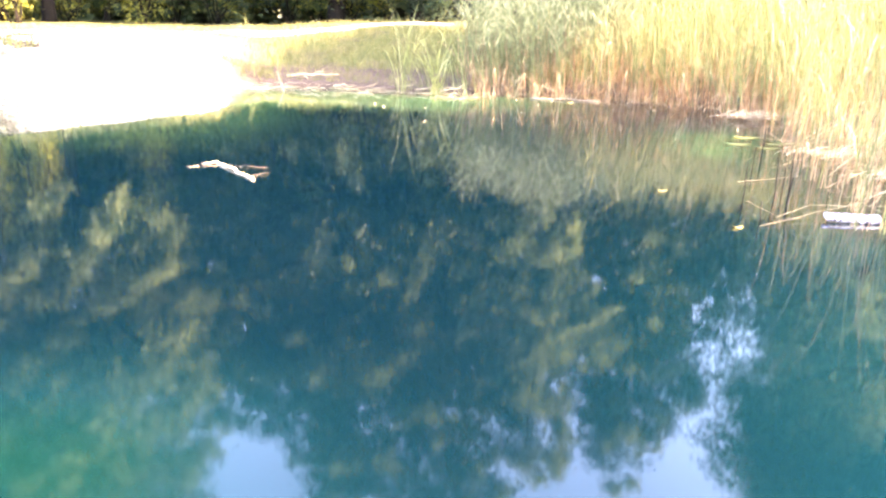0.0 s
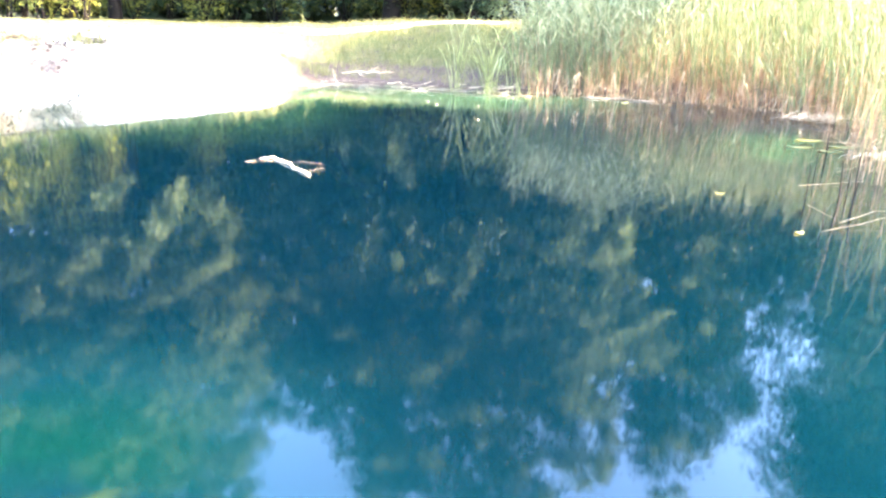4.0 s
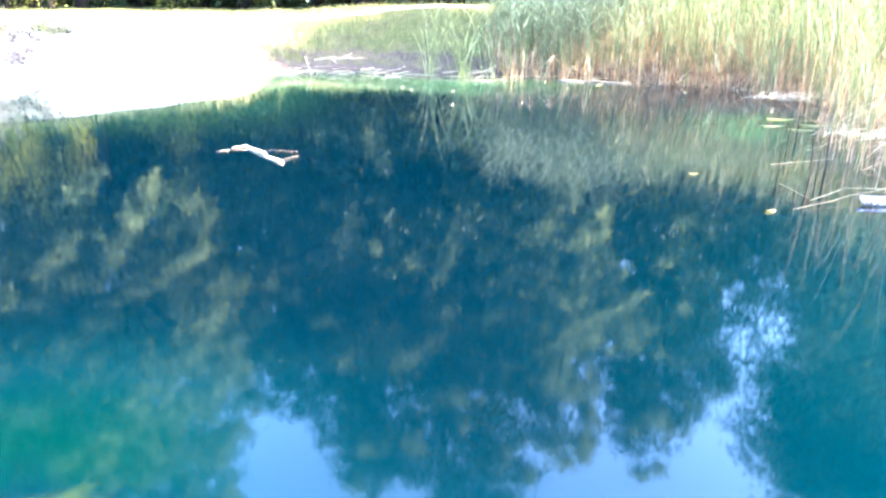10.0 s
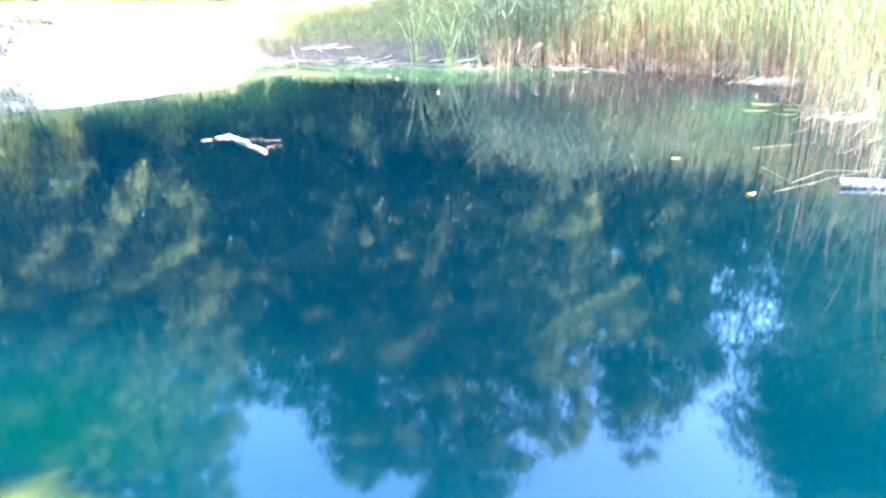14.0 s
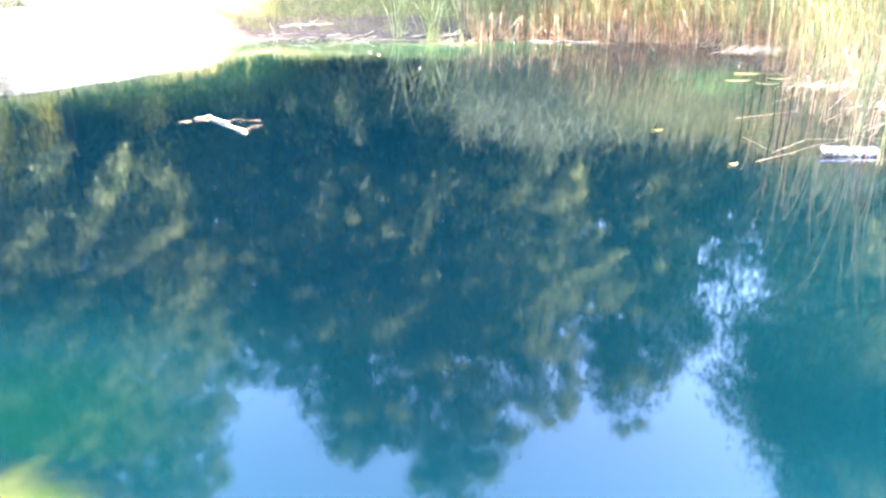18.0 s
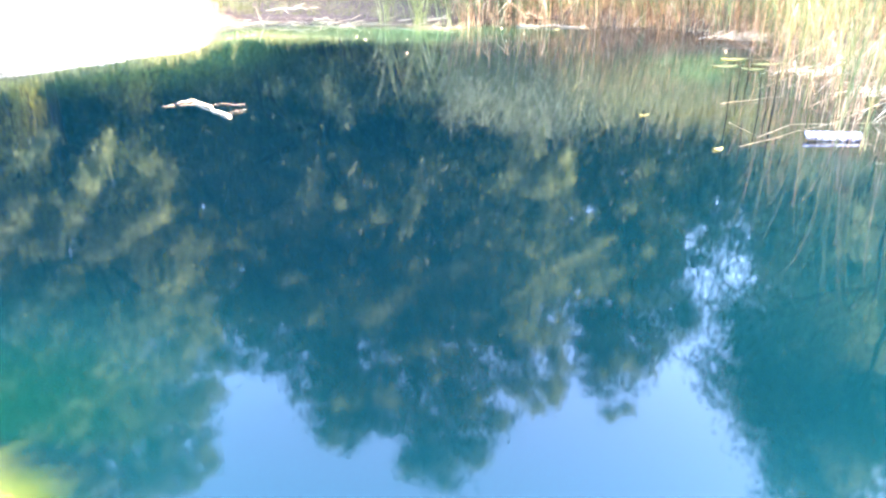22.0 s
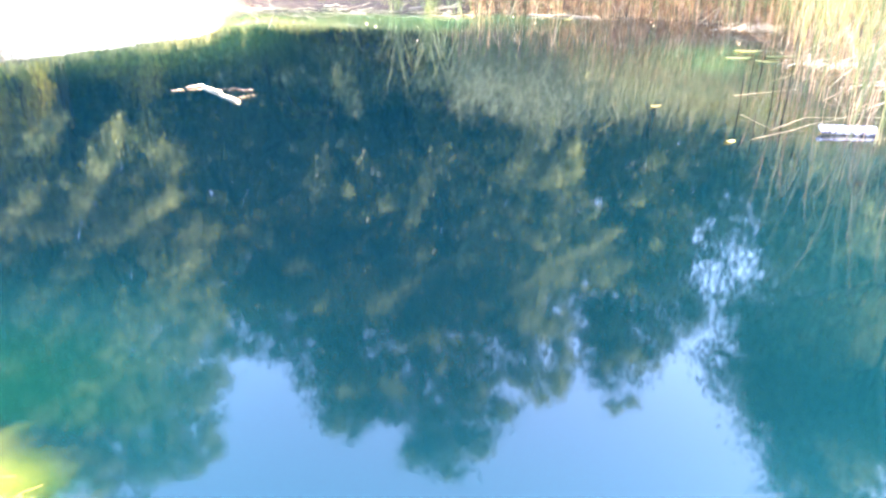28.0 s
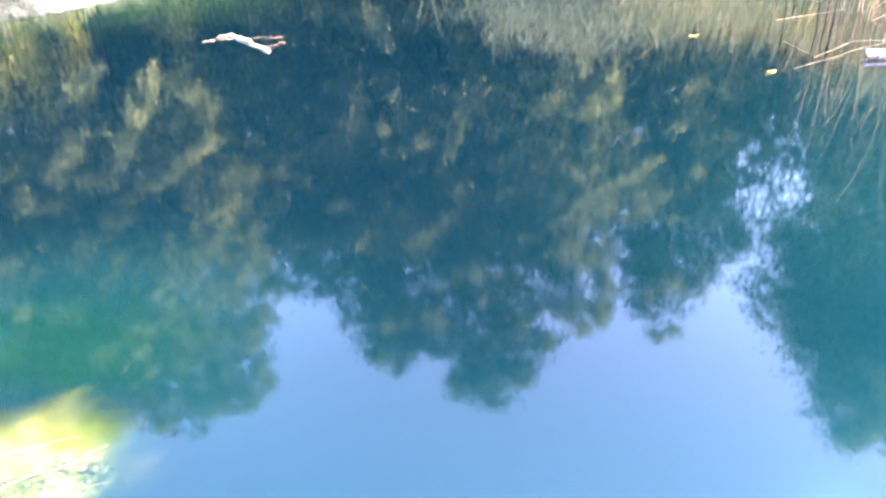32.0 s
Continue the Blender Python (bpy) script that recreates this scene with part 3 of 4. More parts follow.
# The wide tree over the sand slope, feathery; its paler olive boughs paint in sunlight.
build_tree(-13.25, 25.0, 0.2, [(-13.6, 25, 18.6, 2.2, 2.2, 2.4), (-11.2, 24.6, 17.4, 1.9, 2, 2.0), (-15.6, 25, 16.5, 2.4, 2.3, 2.6),
    (-10.6, 24.2, 14.6, 2.0, 2, 1.8), (-13, 24, 14.2, 2.6, 2.4, 2.2), (-10.2, 24, 11.2, 2.0, 2, 1.6), (-13.2, 23.4, 10.4, 2.6, 2.2, 1.8),
    (-16.4, 24, 11.5, 2.6, 2.4, 2.6), (-10.4, 23.6, 8.2, 1.8, 1.8, 1.0), (-12.6, 22.8, 6.8, 2.0, 1.6, 0.9), (-15, 23, 7.4, 2.2, 2, 1.5), (-9.0, 24.2, 10.4, 1.4, 1.6, 1.5), (-9.4, 24.6, 13.4, 1.1, 1.4, 1.4), (-9.2, 24.0, 7.4, 1.5, 1.6, 1.4), (-10.4, 23.4, 5.2, 1.6, 1.5, 1.0), (-14.8, 25.8, 18.0, 2.2, 1.6, 2.0), (-17.6, 25.4, 15.0, 2.2, 1.8, 2.2)],
    M_LEAF, 11, "tall broad tree with feathery boughs painted as if sunlit behind the sandy bank", size=0.135, sprays=165,
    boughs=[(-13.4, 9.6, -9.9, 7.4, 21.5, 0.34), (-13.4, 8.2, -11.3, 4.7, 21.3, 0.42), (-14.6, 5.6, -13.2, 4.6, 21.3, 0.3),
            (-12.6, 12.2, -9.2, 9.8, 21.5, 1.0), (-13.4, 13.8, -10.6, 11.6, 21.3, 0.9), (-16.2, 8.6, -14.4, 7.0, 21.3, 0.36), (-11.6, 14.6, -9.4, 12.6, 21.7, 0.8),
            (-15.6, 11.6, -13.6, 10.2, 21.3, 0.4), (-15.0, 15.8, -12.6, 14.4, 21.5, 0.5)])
build_tree(-18.6, 24.5, 0.2, random_lobes(np.random.default_rng(4), -19, 24.5, 6, 20, 4.0, 13) + [(-16.8, 25.0, 19.6, 1.9, 2.0, 1.8), (-19.2, 25.0, 20.4, 2.3, 2.2, 1.9), (-17.6, 24.6, 17.4, 2.2, 2.0, 1.9), (-21.0, 25, 19.0, 2.2, 2.0, 2.0), (-21.6, 25, 16.2, 2.3, 2.0, 2.2), (-22.6, 25.2, 20.0, 2.0, 2.0, 1.8)], M_LEAF, 12,
           "tall leafy tree with a bare lower trunk", size=0.14)
build_tree(-14.5, 24.4, 0.15, random_lobes(np.random.default_rng(5), -14.6, 24.2, 5, 11, 2.2, 6), M_LEAF_OLIVE_LIT, 13,
           "slender tree with a bare dark trunk", size=0.135)
# The dark tree in the middle.
build_tree(-3.85, 25.2, 0.27, [(-5.2, 25.4, 13.6, 1.7, 2, 1.7), (-4.0, 25.2, 16.2, 1.7, 1.9, 1.7), (-2.5, 25.4, 16.0, 1.5, 1.8, 1.3),
    (-5.6, 24.6, 10.6, 1.8, 2, 1.8), (-3.0, 24.6, 13.5, 2.2, 2, 2.0), (-5.4, 24.2, 7.4, 1.8, 2, 1.7), (-2.8, 24, 9.6, 2.3, 2.2, 2.0),
    (-3.4, 23.6, 6.0, 2.1, 2, 1.4), (-6.9, 25.2, 11.4, 1.3, 1.6, 1.4), (-7.4, 24.8, 8.4, 1.5, 1.7, 1.6), (-7.2, 24.6, 5.4, 1.6, 1.7, 1.5), (-8.0, 25.2, 12.4, 1.2, 1.3, 1.3), (-7.0, 25.4, 13.6, 1.0, 1.2, 1.0), (-4.3, 25.2, 17.0, 0.8, 1.0, 0.8), (-3.6, 24.0, 2.9, 1.6, 1.2, 1.3), (-6.4, 24.4, 2.8, 1.6, 1.2, 1.2)], M_LEAF_SHADED, 21, "tall dark green tree with a dense crown", per_m3=2.5, sprays=38)
build_tree(-1.2, 25.6, 0.22, [(0.0, 25.2, 18.6, 1.5, 1.6, 1.6), (1.3, 25.2, 16.8, 1.5, 1.6, 1.7), (-0.4, 24.8, 15.4, 1.9, 1.8, 1.9),
    (0.2, 24.2, 11.8, 2.1, 2, 2.0), (0.6, 24, 8.2, 2.0, 2, 1.8), (2.0, 24.8, 13.2, 1.5, 1.6, 1.8), (-0.2, 23.4, 5.4, 1.9, 1.8, 1.3), (-0.2, 25.2, 19.1, 1.0, 0.9, 0.8), (-1.1, 25.2, 18.2, 0.8, 1.0, 0.8), (-0.8, 24.2, 2.8, 1.7, 1.2, 1.3), (1.6, 24.2, 3.0, 1.5, 1.2, 1.3)],
    M_LEAF_SHADED, 22, "tall dark green tree with a pointed crown", per_m3=2.5, sprays=32,
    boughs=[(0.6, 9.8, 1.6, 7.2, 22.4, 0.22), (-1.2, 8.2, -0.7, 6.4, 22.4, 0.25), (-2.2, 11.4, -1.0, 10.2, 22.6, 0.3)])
# The middle crown's sunlit right side, built as a tree with paler leaves.
build_tree(3.4, 24.6, 0.2, [(3.6, 24.6, 14.0, 1.2, 1.5, 1.5), (3.2, 24.4, 11.2, 1.7, 1.6, 1.6), (4.6, 24, 9.0, 1.5, 1.6, 1.1),
    (3.2, 23.6, 7.6, 1.6, 1.6, 1.3), (2.6, 23.2, 5.2, 1.5, 1.5, 1.1)], M_LEAF_OLIVE_LIT, 23, "paler olive tree painted as the sunlit side of the dark crown", size=0.135, sprays=60,
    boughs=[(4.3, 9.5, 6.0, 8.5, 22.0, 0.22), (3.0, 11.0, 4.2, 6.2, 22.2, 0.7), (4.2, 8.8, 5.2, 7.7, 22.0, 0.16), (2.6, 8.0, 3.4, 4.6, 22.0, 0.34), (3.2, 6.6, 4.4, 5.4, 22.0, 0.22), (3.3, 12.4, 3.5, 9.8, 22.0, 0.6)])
build_tree(6.9, 25.0, 0.18, [(6.7, 25, 14.7, 1.1, 1.3, 1.5), (6.6, 24.8, 12.2, 1.5, 1.6, 1.6), (8.2, 25, 11.6, 1.3, 1.5, 1.6),
    (6.8, 24.4, 9.2, 1.8, 1.8, 1.6), (8.2, 24.2, 7.4, 1.5, 1.6, 1.3), (6.4, 24, 6.2, 1.7, 1.7, 1.3), (8.9, 24.6, 9.4, 1.0, 1.3, 1.2), (5.6, 24.6, 11.0, 1.0, 1.2, 1.3), (9.2, 24.6, 7.2, 1.0, 1.3, 1.2), (8.9, 24.6, 11.6, 0.8, 1.0, 1.1), (7.5, 25, 13.0, 1.2, 1.4, 1.3), (5.9, 24.8, 13.0, 0.9, 1.2, 1.2), (6.6, 25, 13.6, 1.3, 1.4, 1.3)], M_LEAF_SHADED, 54,
    "smaller dark tree with a rounded top", per_m3=2.8, sprays=35)
# Crown brought nearer on its bearing from the camera so its shadow reaches the bank.
build_tree(9.4, 13.6, 0.12, nearer(0.55, [(14.7, 24.6, 19.2, 1.3, 1.8, 1.9), (14.4, 24.4, 16.8, 1.8, 2, 1.6), (17, 24.6, 16.2, 2.2, 2.2, 1.7), (18.6, 24.4, 16.6, 2.0, 2.2, 1.8),
    (13.6, 24.3, 17.2, 1.4, 1.6, 1.4), (14.6, 24.4, 19.0, 1.3, 1.5, 1.4), (15.4, 22.2, 17.0, 2.0, 1.8, 1.8), (15.6, 27.0, 17.2, 2.0, 1.8, 1.8), (15.8, 24.6, 16.8, 2.0, 2.4, 1.5), (17.4, 24.6, 17.0, 1.8, 2.0, 1.3), (19.6, 24.4, 16.6, 1.8, 2.0, 1.5)]),
    M_LEAF_SHADED, 25, "tall dark leafy tree with a bare trunk behind the reed bed", per_m3=9.0, leaves=75, size=0.085, spread=0.2, sprays=40)
# Added inside that tree's outline to shade the bank; its trunk stands out of view.
build_tree(11.4, 17.0, 0.1, [(8.0, 16.2, 9.3, 1.2, 1.5, 0.9), (9.2, 16.4, 8.9, 1.4, 1.5, 1.1), (8.8, 15.6, 7.9, 1.3, 1.4, 1.0), (10.2, 16.3, 8.1, 1.4, 1.5, 1.1),
    (7.6, 16.7, 8.7, 0.8, 1.3, 0.8), (8.9, 17.3, 8.2, 1.3, 1.1, 1.1), (7.9, 16.4, 7.4, 1.0, 1.3, 0.8),
    (8.7, 15.8, 10.2, 0.9, 1.5, 0.9), (9.7, 15.6, 10.5, 1.1, 1.5, 1.0), (10.6, 16.4, 10.8, 1.2, 1.6, 1.1), (9.4, 17.4, 9.9, 1.1, 1.4, 1.0),
    (9.6, 17.8, 10.3, 0.9, 1.0, 0.8), (10.3, 18.2, 10.9, 1.0, 1.0, 0.8), (9.3, 18.2, 9.6, 0.7, 0.9, 0.7)], M_LEAF, 30, "leafy tree added behind the reed bed to shade the grass bank", per_m3=5.5, sprays=40, leaves=85, size=0.1, spread=0.24)
# Paler leaves stand in for the haze over the trees on the right.
build_tree(15.4, 25.0, 0.2, [(13.2, 24.2, 13.0, 1.6, 1.8, 1.5), (15.6, 24, 12, 2.4, 2.2, 2.2), (13.4, 23.8, 10.4, 1.8, 1.8, 1.6), (16.4, 23.6, 9.4, 2.6, 2.2, 2.2),
    (13.6, 23.4, 7.2, 1.9, 1.8, 1.4), (12.2, 24.0, 12.4, 1.2, 1.4, 1.2), (11.9, 23.8, 9.6, 1.3, 1.5, 1.4), (11.6, 23.8, 7.0, 1.4, 1.5, 1.3), (11.8, 23.8, 5.0, 1.6, 1.5, 1.2),
    (12.9, 24.2, 14.4, 1.4, 1.8, 1.3), (15.6, 24.2, 14.6, 2.2, 2.2, 1.6), (17.8, 24.2, 14.0, 2.2, 2.2, 1.8), (14.2, 24.2, 15.8, 1.6, 1.8, 1.2), (11.2, 24.0, 8.6, 0.9, 1.2, 1.2)],
    M_LEAF_OLIVE_LIT, 26, "leafy tree at the edge of the wood, painted paler for haze", per_m3=2.5, sprays=40)
build_tree(10.4, 25.4, 0.10, [(10.4, 25.4, 10.4, 0.9, 1.2, 1.5), (10.0, 25.2, 7.6, 1.1, 1.3, 1.4), (10.8, 25.2, 8.8, 0.9, 1.2, 1.3), (9.9, 25.0, 5.4, 1.4, 1.4, 1.2), (11.0, 25.3, 11.2, 0.8, 1.0, 1.0), (9.6, 25.3, 9.2, 0.8, 1.0, 1.2)], M_LEAF_OLIVE_LIT, 27,
           "thin young tree with sky showing between its leaves", per_m3=1.9, leaves=60, size=0.15)
# Unseen trees added on the bank beside the reeds, to shade them and the sand.
build_tree(9.2, 5.2, 0.12, random_lobes(np.random.default_rng(8), 8.7, 5.1, 1.8, 4.6, 2.1, 10), M_LEAF, 28,
           "unseen low broad leafy tree added to shade the reeds by the water", per_m3=3.0, leaves=90, size=0.13, group="trees beside the reeds")
build_tree(9.6, 7.9, 0.12, random_lobes(np.random.default_rng(18), 9.1, 7.8, 1.8, 5.0, 2.0, 10), M_LEAF, 29,
           "unseen low leafy tree added on the bank to shade the reeds", per_m3=3.0, leaves=90, size=0.13, group="trees beside the reeds")
build_tree(13.2, 9.8, 0.17, [(11.8, 9.0, 16.4, 1.3, 1.5, 1.1), (12.8, 9.7, 15.7, 1.2, 1.4, 1.0), (13.3, 8.5, 17.1, 1.3, 1.4, 1.1), (12.2, 10.4, 16.4, 1.0, 1.1, 0.9), (13.5, 10.0, 17.4, 1.0, 1.2, 0.9), (11.4, 8.0, 16.0, 1.0, 1.0, 0.8)],
           M_LEAF, 31, "unseen tall slender tree, its high crown added to dapple the sand slope", per_m3=4.0, leaves=70, size=0.13, spread=0.25, group="trees beside the reeds")
# Lower trees farther back close the wood.
rng = np.random.default_rng(77)
BACK = [(-24, 27, 19), (-29, 29, 18), (22, 27, 18), (27, 30, 17), (18.5, 31, 14)]
BACK += [(-22.5 + 2.9 * k + rng.uniform(-0.6, 0.6), 28.6 + rng.uniform(0, 2.5), (12.5, 14.5, 13.0, 15.0)[k % 4] * rng.uniform(0.92, 1.05)) for k in range(10)]
BACK += [(-20 + 4.2 * k, 34 + rng.uniform(0, 2.0), rng.uniform(11, 14.5)) for k in range(7)]
BACK += [(9.4, 29.0, 6.6), (12.4, 30.0, 7.6), (7.4, 33.0, 9.0), (15.5, 29.5, 9.0)]
BACK += [(4.2, 28.0, 10.0), (6.2, 27.6, 8.6), (9.0, 27.4, 6.8), (11.0, 27.4, 7.4), (13.6, 27.0, 8.6), (17.2, 27.6, 11.0), (20.5, 25.8, 13.0), (12.4, 24.6, 5.6), (9.4, 25.6, 5.4)]
BACK += [(-30 + 4.0 * k, 39 + rng.uniform(0, 3.0), rng.uniform(9.0, 12.5) if k < 9 else 8.5) for k in range(17)]
# Leaf tone chosen by bearing: paler to the left to look lit, darker elsewhere.
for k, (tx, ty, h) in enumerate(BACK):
    build_tree(tx, ty, 0.16, random_lobes(rng, tx, ty, 1.5, h - 0.8, min(3.0, 0.34 * h), 13), (M_LEAF_OLIVE_LIT, M_LEAF)[k % 2] if tx / ty < -0.32 else (M_LEAF_SHADED, M_LEAF, M_LEAF_SHADED)[k % 3], 100 + k,
               "leafy woodland tree standing farther back, light or shade put in its leaf colour", per_m3=1.5, leaves=36, size=0.28, spread=0.42, far=True)


def far_woods():
    """The depth of the wood behind the single trees, with its crown line dipping at the gap."""
    rng = np.random.default_rng(120)
    n = 8600
    y = rng.uniform(31.5, 46, n)
    x = rng.uniform(-1, 1, n) * (0.95 * y)
    bearing = x / y * 25
    line = np.interp(bearing, [-26, -16, -9, -7.5, -4, 2, 4.5, 6, 8.5, 9.6, 11.0, 12.5, 16, 26], [15, 14.5, 12.3, 12.5, 13.5, 13.8, 12.5, 11.8, 10.8, 7.4, 7.6, 11, 14, 15])
    top = (line * rng.uniform(0.86, 1.0, n) + 1.45) / 25 * y - 1.45
    z = 1.0 + (top - 1.0) * rng.uniform(0, 1, n) ** 0.85
    low = rng.uniform(0, 1, n) < 0.3
    y = np.where(low, 28.5 + 0.25 * (y - 31.5), y)
    z = np.where(low, 0.8 + 6.8 * rng.uniform(0, 1, n), z)
    k = 26
    ctr = np.repeat(np.column_stack([x, y, z]), k, 0) + rng.normal(0, 0.55, (n * k, 3)) * [1.2, 1.2, 0.7]
    ctr[:, 2] = np.maximum(ctr[:, 2], 0.9)
    V, F = leaf_quads(rng, ctr, 0.52)
    tagged(new("woods", mesh_np("woods", V, F, M_LEAF_SHADED)), "dense dark green wood behind the nearest trees", "woods", kind="stuff")


far_woods()


def build_shrub(x, y, h, r, mat, seed, label, dense=1):
    rng = np.random.default_rng(seed)
    z0 = ground_z(x, y) - 0.05
    s = empty("shrub", x, y, z0, label, "shrub", "undergrowth at the edge of the wood")
    stems = []
    for _ in range(7):
        a, q = rng.uniform(0, 2 * math.pi), rng.uniform(0.3, 0.8) * r
        stems.append(bent(rng, (rng.normal(0, 0.08), rng.normal(0, 0.08), 0), (q * math.cos(a), q * math.sin(a), h * rng.uniform(0.6, 0.95)), 0.03, 0.006, 0, 0.05, 4))
    V, F = tube(stems, 4)
    tagged(part("woody_base", mesh_np("woody_base", V, F, M_BARK), s), kind="stuff")
    lob = [(rng.normal(0, 0.4 * r), rng.normal(0, 0.4 * r), h * rng.uniform(0.25, 0.8), 0.55 * r, 0.55 * r, 0.3 * h) for _ in range(6)]
    c = lobes_to_clumps(rng, lob, 4.0)
    n = rng.poisson(30 * dense, len(c))
    ctr = np.repeat(c, n, 0) + rng.normal(0, 0.22, (n.sum(), 3))
    ctr[:, 2] = np.abs(ctr[:, 2]) + 0.02
    V, F = leaf_quads(rng, ctr, 0.11)
    part("leaves", mesh_np("leaves", V, F, mat), s)
    return s


rng = np.random.default_rng(9)
for k in range(62):
    sx = -27 + 54 * (k + rng.uniform(0, 0.8)) / 62
    sy = 26.0 + (k % 3) * 1.6 + rng.uniform(0, 1.2)
    # Sunny shrubs get brighter leaves in place of sun the crowns block.
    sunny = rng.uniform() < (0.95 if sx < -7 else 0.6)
    build_shrub(sx, sy, rng.uniform(2.0, 3.8), rng.uniform(1.3, 2.0), M_SHRUB_LIT if sunny else M_LEAF, 300 + k,
                "shrub under the trees, painted yellow-green as if sunlit" if sunny else "dark shaded shrub under the trees")

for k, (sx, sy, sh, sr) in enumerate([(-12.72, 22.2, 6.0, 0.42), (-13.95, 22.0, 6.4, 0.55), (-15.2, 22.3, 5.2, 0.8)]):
    build_shrub(sx, sy, sh, sr, M_SHRUB_LIT, 360 + k, "tall sunlit yellow-green sapling between the trunks", 3)
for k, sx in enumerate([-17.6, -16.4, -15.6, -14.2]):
    build_shrub(sx, 22.6 + 0.5 * (k % 3), rng.uniform(1.8, 3.0), rng.uniform(0.9, 1.3), M_SHRUB_LIT, 380 + k, "sunlit yellow-green shrub beside the path")


# ---- reeds ----
def fan(rng, base, h, k, lo, hi, foot, lean, width, droop, wind, segs=5):
    """k blades or stalks to each plant; they start at foot times the plant's height and end between lo and hi times it."""
    n = len(base)
    r = np.repeat(base, k, 0) + rng.normal(0, 0.04, (n * k, 3)) * [1, 1, 0]
    hh = np.repeat(h, k)
    r[:, 2] += foot * hh * rng.uniform(0.7, 1.2, n * k)
    top = hh * rng.uniform(lo, hi, n * k)
    a = rng.uniform(0, 2 * np.pi, n * k)
    q = np.abs(rng.normal(0, lean, n * k)) * top
    tip = np.column_stack([r[:, 0] + q * np.cos(a) - wind * top, r[:, 1] + q * np.sin(a), np.repeat(base[:, 2], k) + top])
    return blades(rng, r, tip, rng.uniform(0.6, 1.35, n * k) * width, rng.uniform(0, droop, n * k), segs)


def side_leaves(rng, base, h, k, width, lo=0.35, hi=0.72):
    """Short leaves that stand out from the stems between lo and hi of their height and hang over."""
    n = len(base)
    hh = np.repeat(h, k)
    t = rng.uniform(lo, hi, n * k)
    r = np.repeat(base, k, 0) + rng.normal(0, 0.07, (n * k, 3)) * [1, 1, 0]
    r[:, 0] -= 0.09 * hh * t
    r[:, 2] += t * hh
    a = rng.uniform(0, 2 * np.pi, n * k)
    L = rng.uniform(0.2, 0.65, n * k)
    tip = r + np.column_stack([L * np.cos(a) * 0.8 - 0.15 * L, L * np.sin(a) * 0.8, L * rng.uniform(-0.35, 0.75, n * k)])
    return blades(rng, r, tip, rng.uniform(0.6, 1.3, n * k) * width, rng.uniform(0.1, 0.35, n * k), 3)


def join(*parts):
    V, F, o = [], [], 0
    for v, f in parts:
        V.append(v)
        F.append(np.asarray(f) + o)
        o += len(v)
    return np.concatenate(V), np.concatenate(F)


def scatter(rng, count, test, box):
    out = np.empty((0, 2))
    while len(out) < count:
        p = np.column_stack([rng.uniform(box[0], box[1], count * 4), rng.uniform(box[2], box[3], count * 4)])
        out = np.concatenate([out, p[test(p)]])
    return out[:count]


def far_bed(p):
    d = shore_distance(p[:, 0], p[:, 1])
    return (d > -0.62) & (d < 3.7) & (p[:, 0] > 0.35 + 0.25 * np.sin(5 * p[:, 1])) & (p[:, 1] > 10.4)


rng = np.random.default_rng(31)
pts = scatter(rng, 1900, far_bed, (-0.2, 9.2, 10.4, 18.9))
base = np.column_stack([pts, np.maximum(land_height(pts[:, 0], pts[:, 1]), -0.4) - 0.03])
tall = rng.uniform(2.0, 3.25, len(pts)) * (1 + 0.10 * lumps(2.2 * pts[:, 0], 2.2 * pts[:, 1])) * (0.62 + 0.18 * smooth(1.0, 2.8, pts[:, 0]) - 0.07 * smooth(3.2, 5.0, pts[:, 0])) * (0.82 + 0.18 * smooth(11.4, 12.8, pts[:, 1]))
bed = empty("reed_bed", 3.0, 15.0, 0, "dense stand of reeds, pale green above and straw-coloured below", "reeds")
gv, gf = join(fan(rng, base, tall, 3, 0.50, 1.04, 0.25, 0.26, 0.012, 0.36, 0.09), side_leaves(rng, base, tall, 2, 0.013))
# Plants meant to look sunlit get paler upper leaves, brightness put in the colour.
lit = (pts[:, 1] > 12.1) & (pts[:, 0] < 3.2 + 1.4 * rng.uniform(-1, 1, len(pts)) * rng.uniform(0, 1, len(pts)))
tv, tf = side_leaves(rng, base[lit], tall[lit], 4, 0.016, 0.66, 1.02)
dv, df = join(fan(rng, base, tall, 2, 0.28, 0.66, 0.0, 0.07, 0.020, 0.02, 0.02, 2), fan(rng, base, tall, 1, 0.10, 0.42, 0.0, 0.9, 0.014, 0.12, 0.0, 3))
for nm, v, f, mt in (("green_leafage", gv, gf, M_REED_GREEN), ("sunlit_upper_leafage", tv, tf, M_REED_TIP), ("dry_stalk_mass", dv, df, M_REED_DRY)):
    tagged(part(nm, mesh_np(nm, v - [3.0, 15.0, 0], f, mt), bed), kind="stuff")


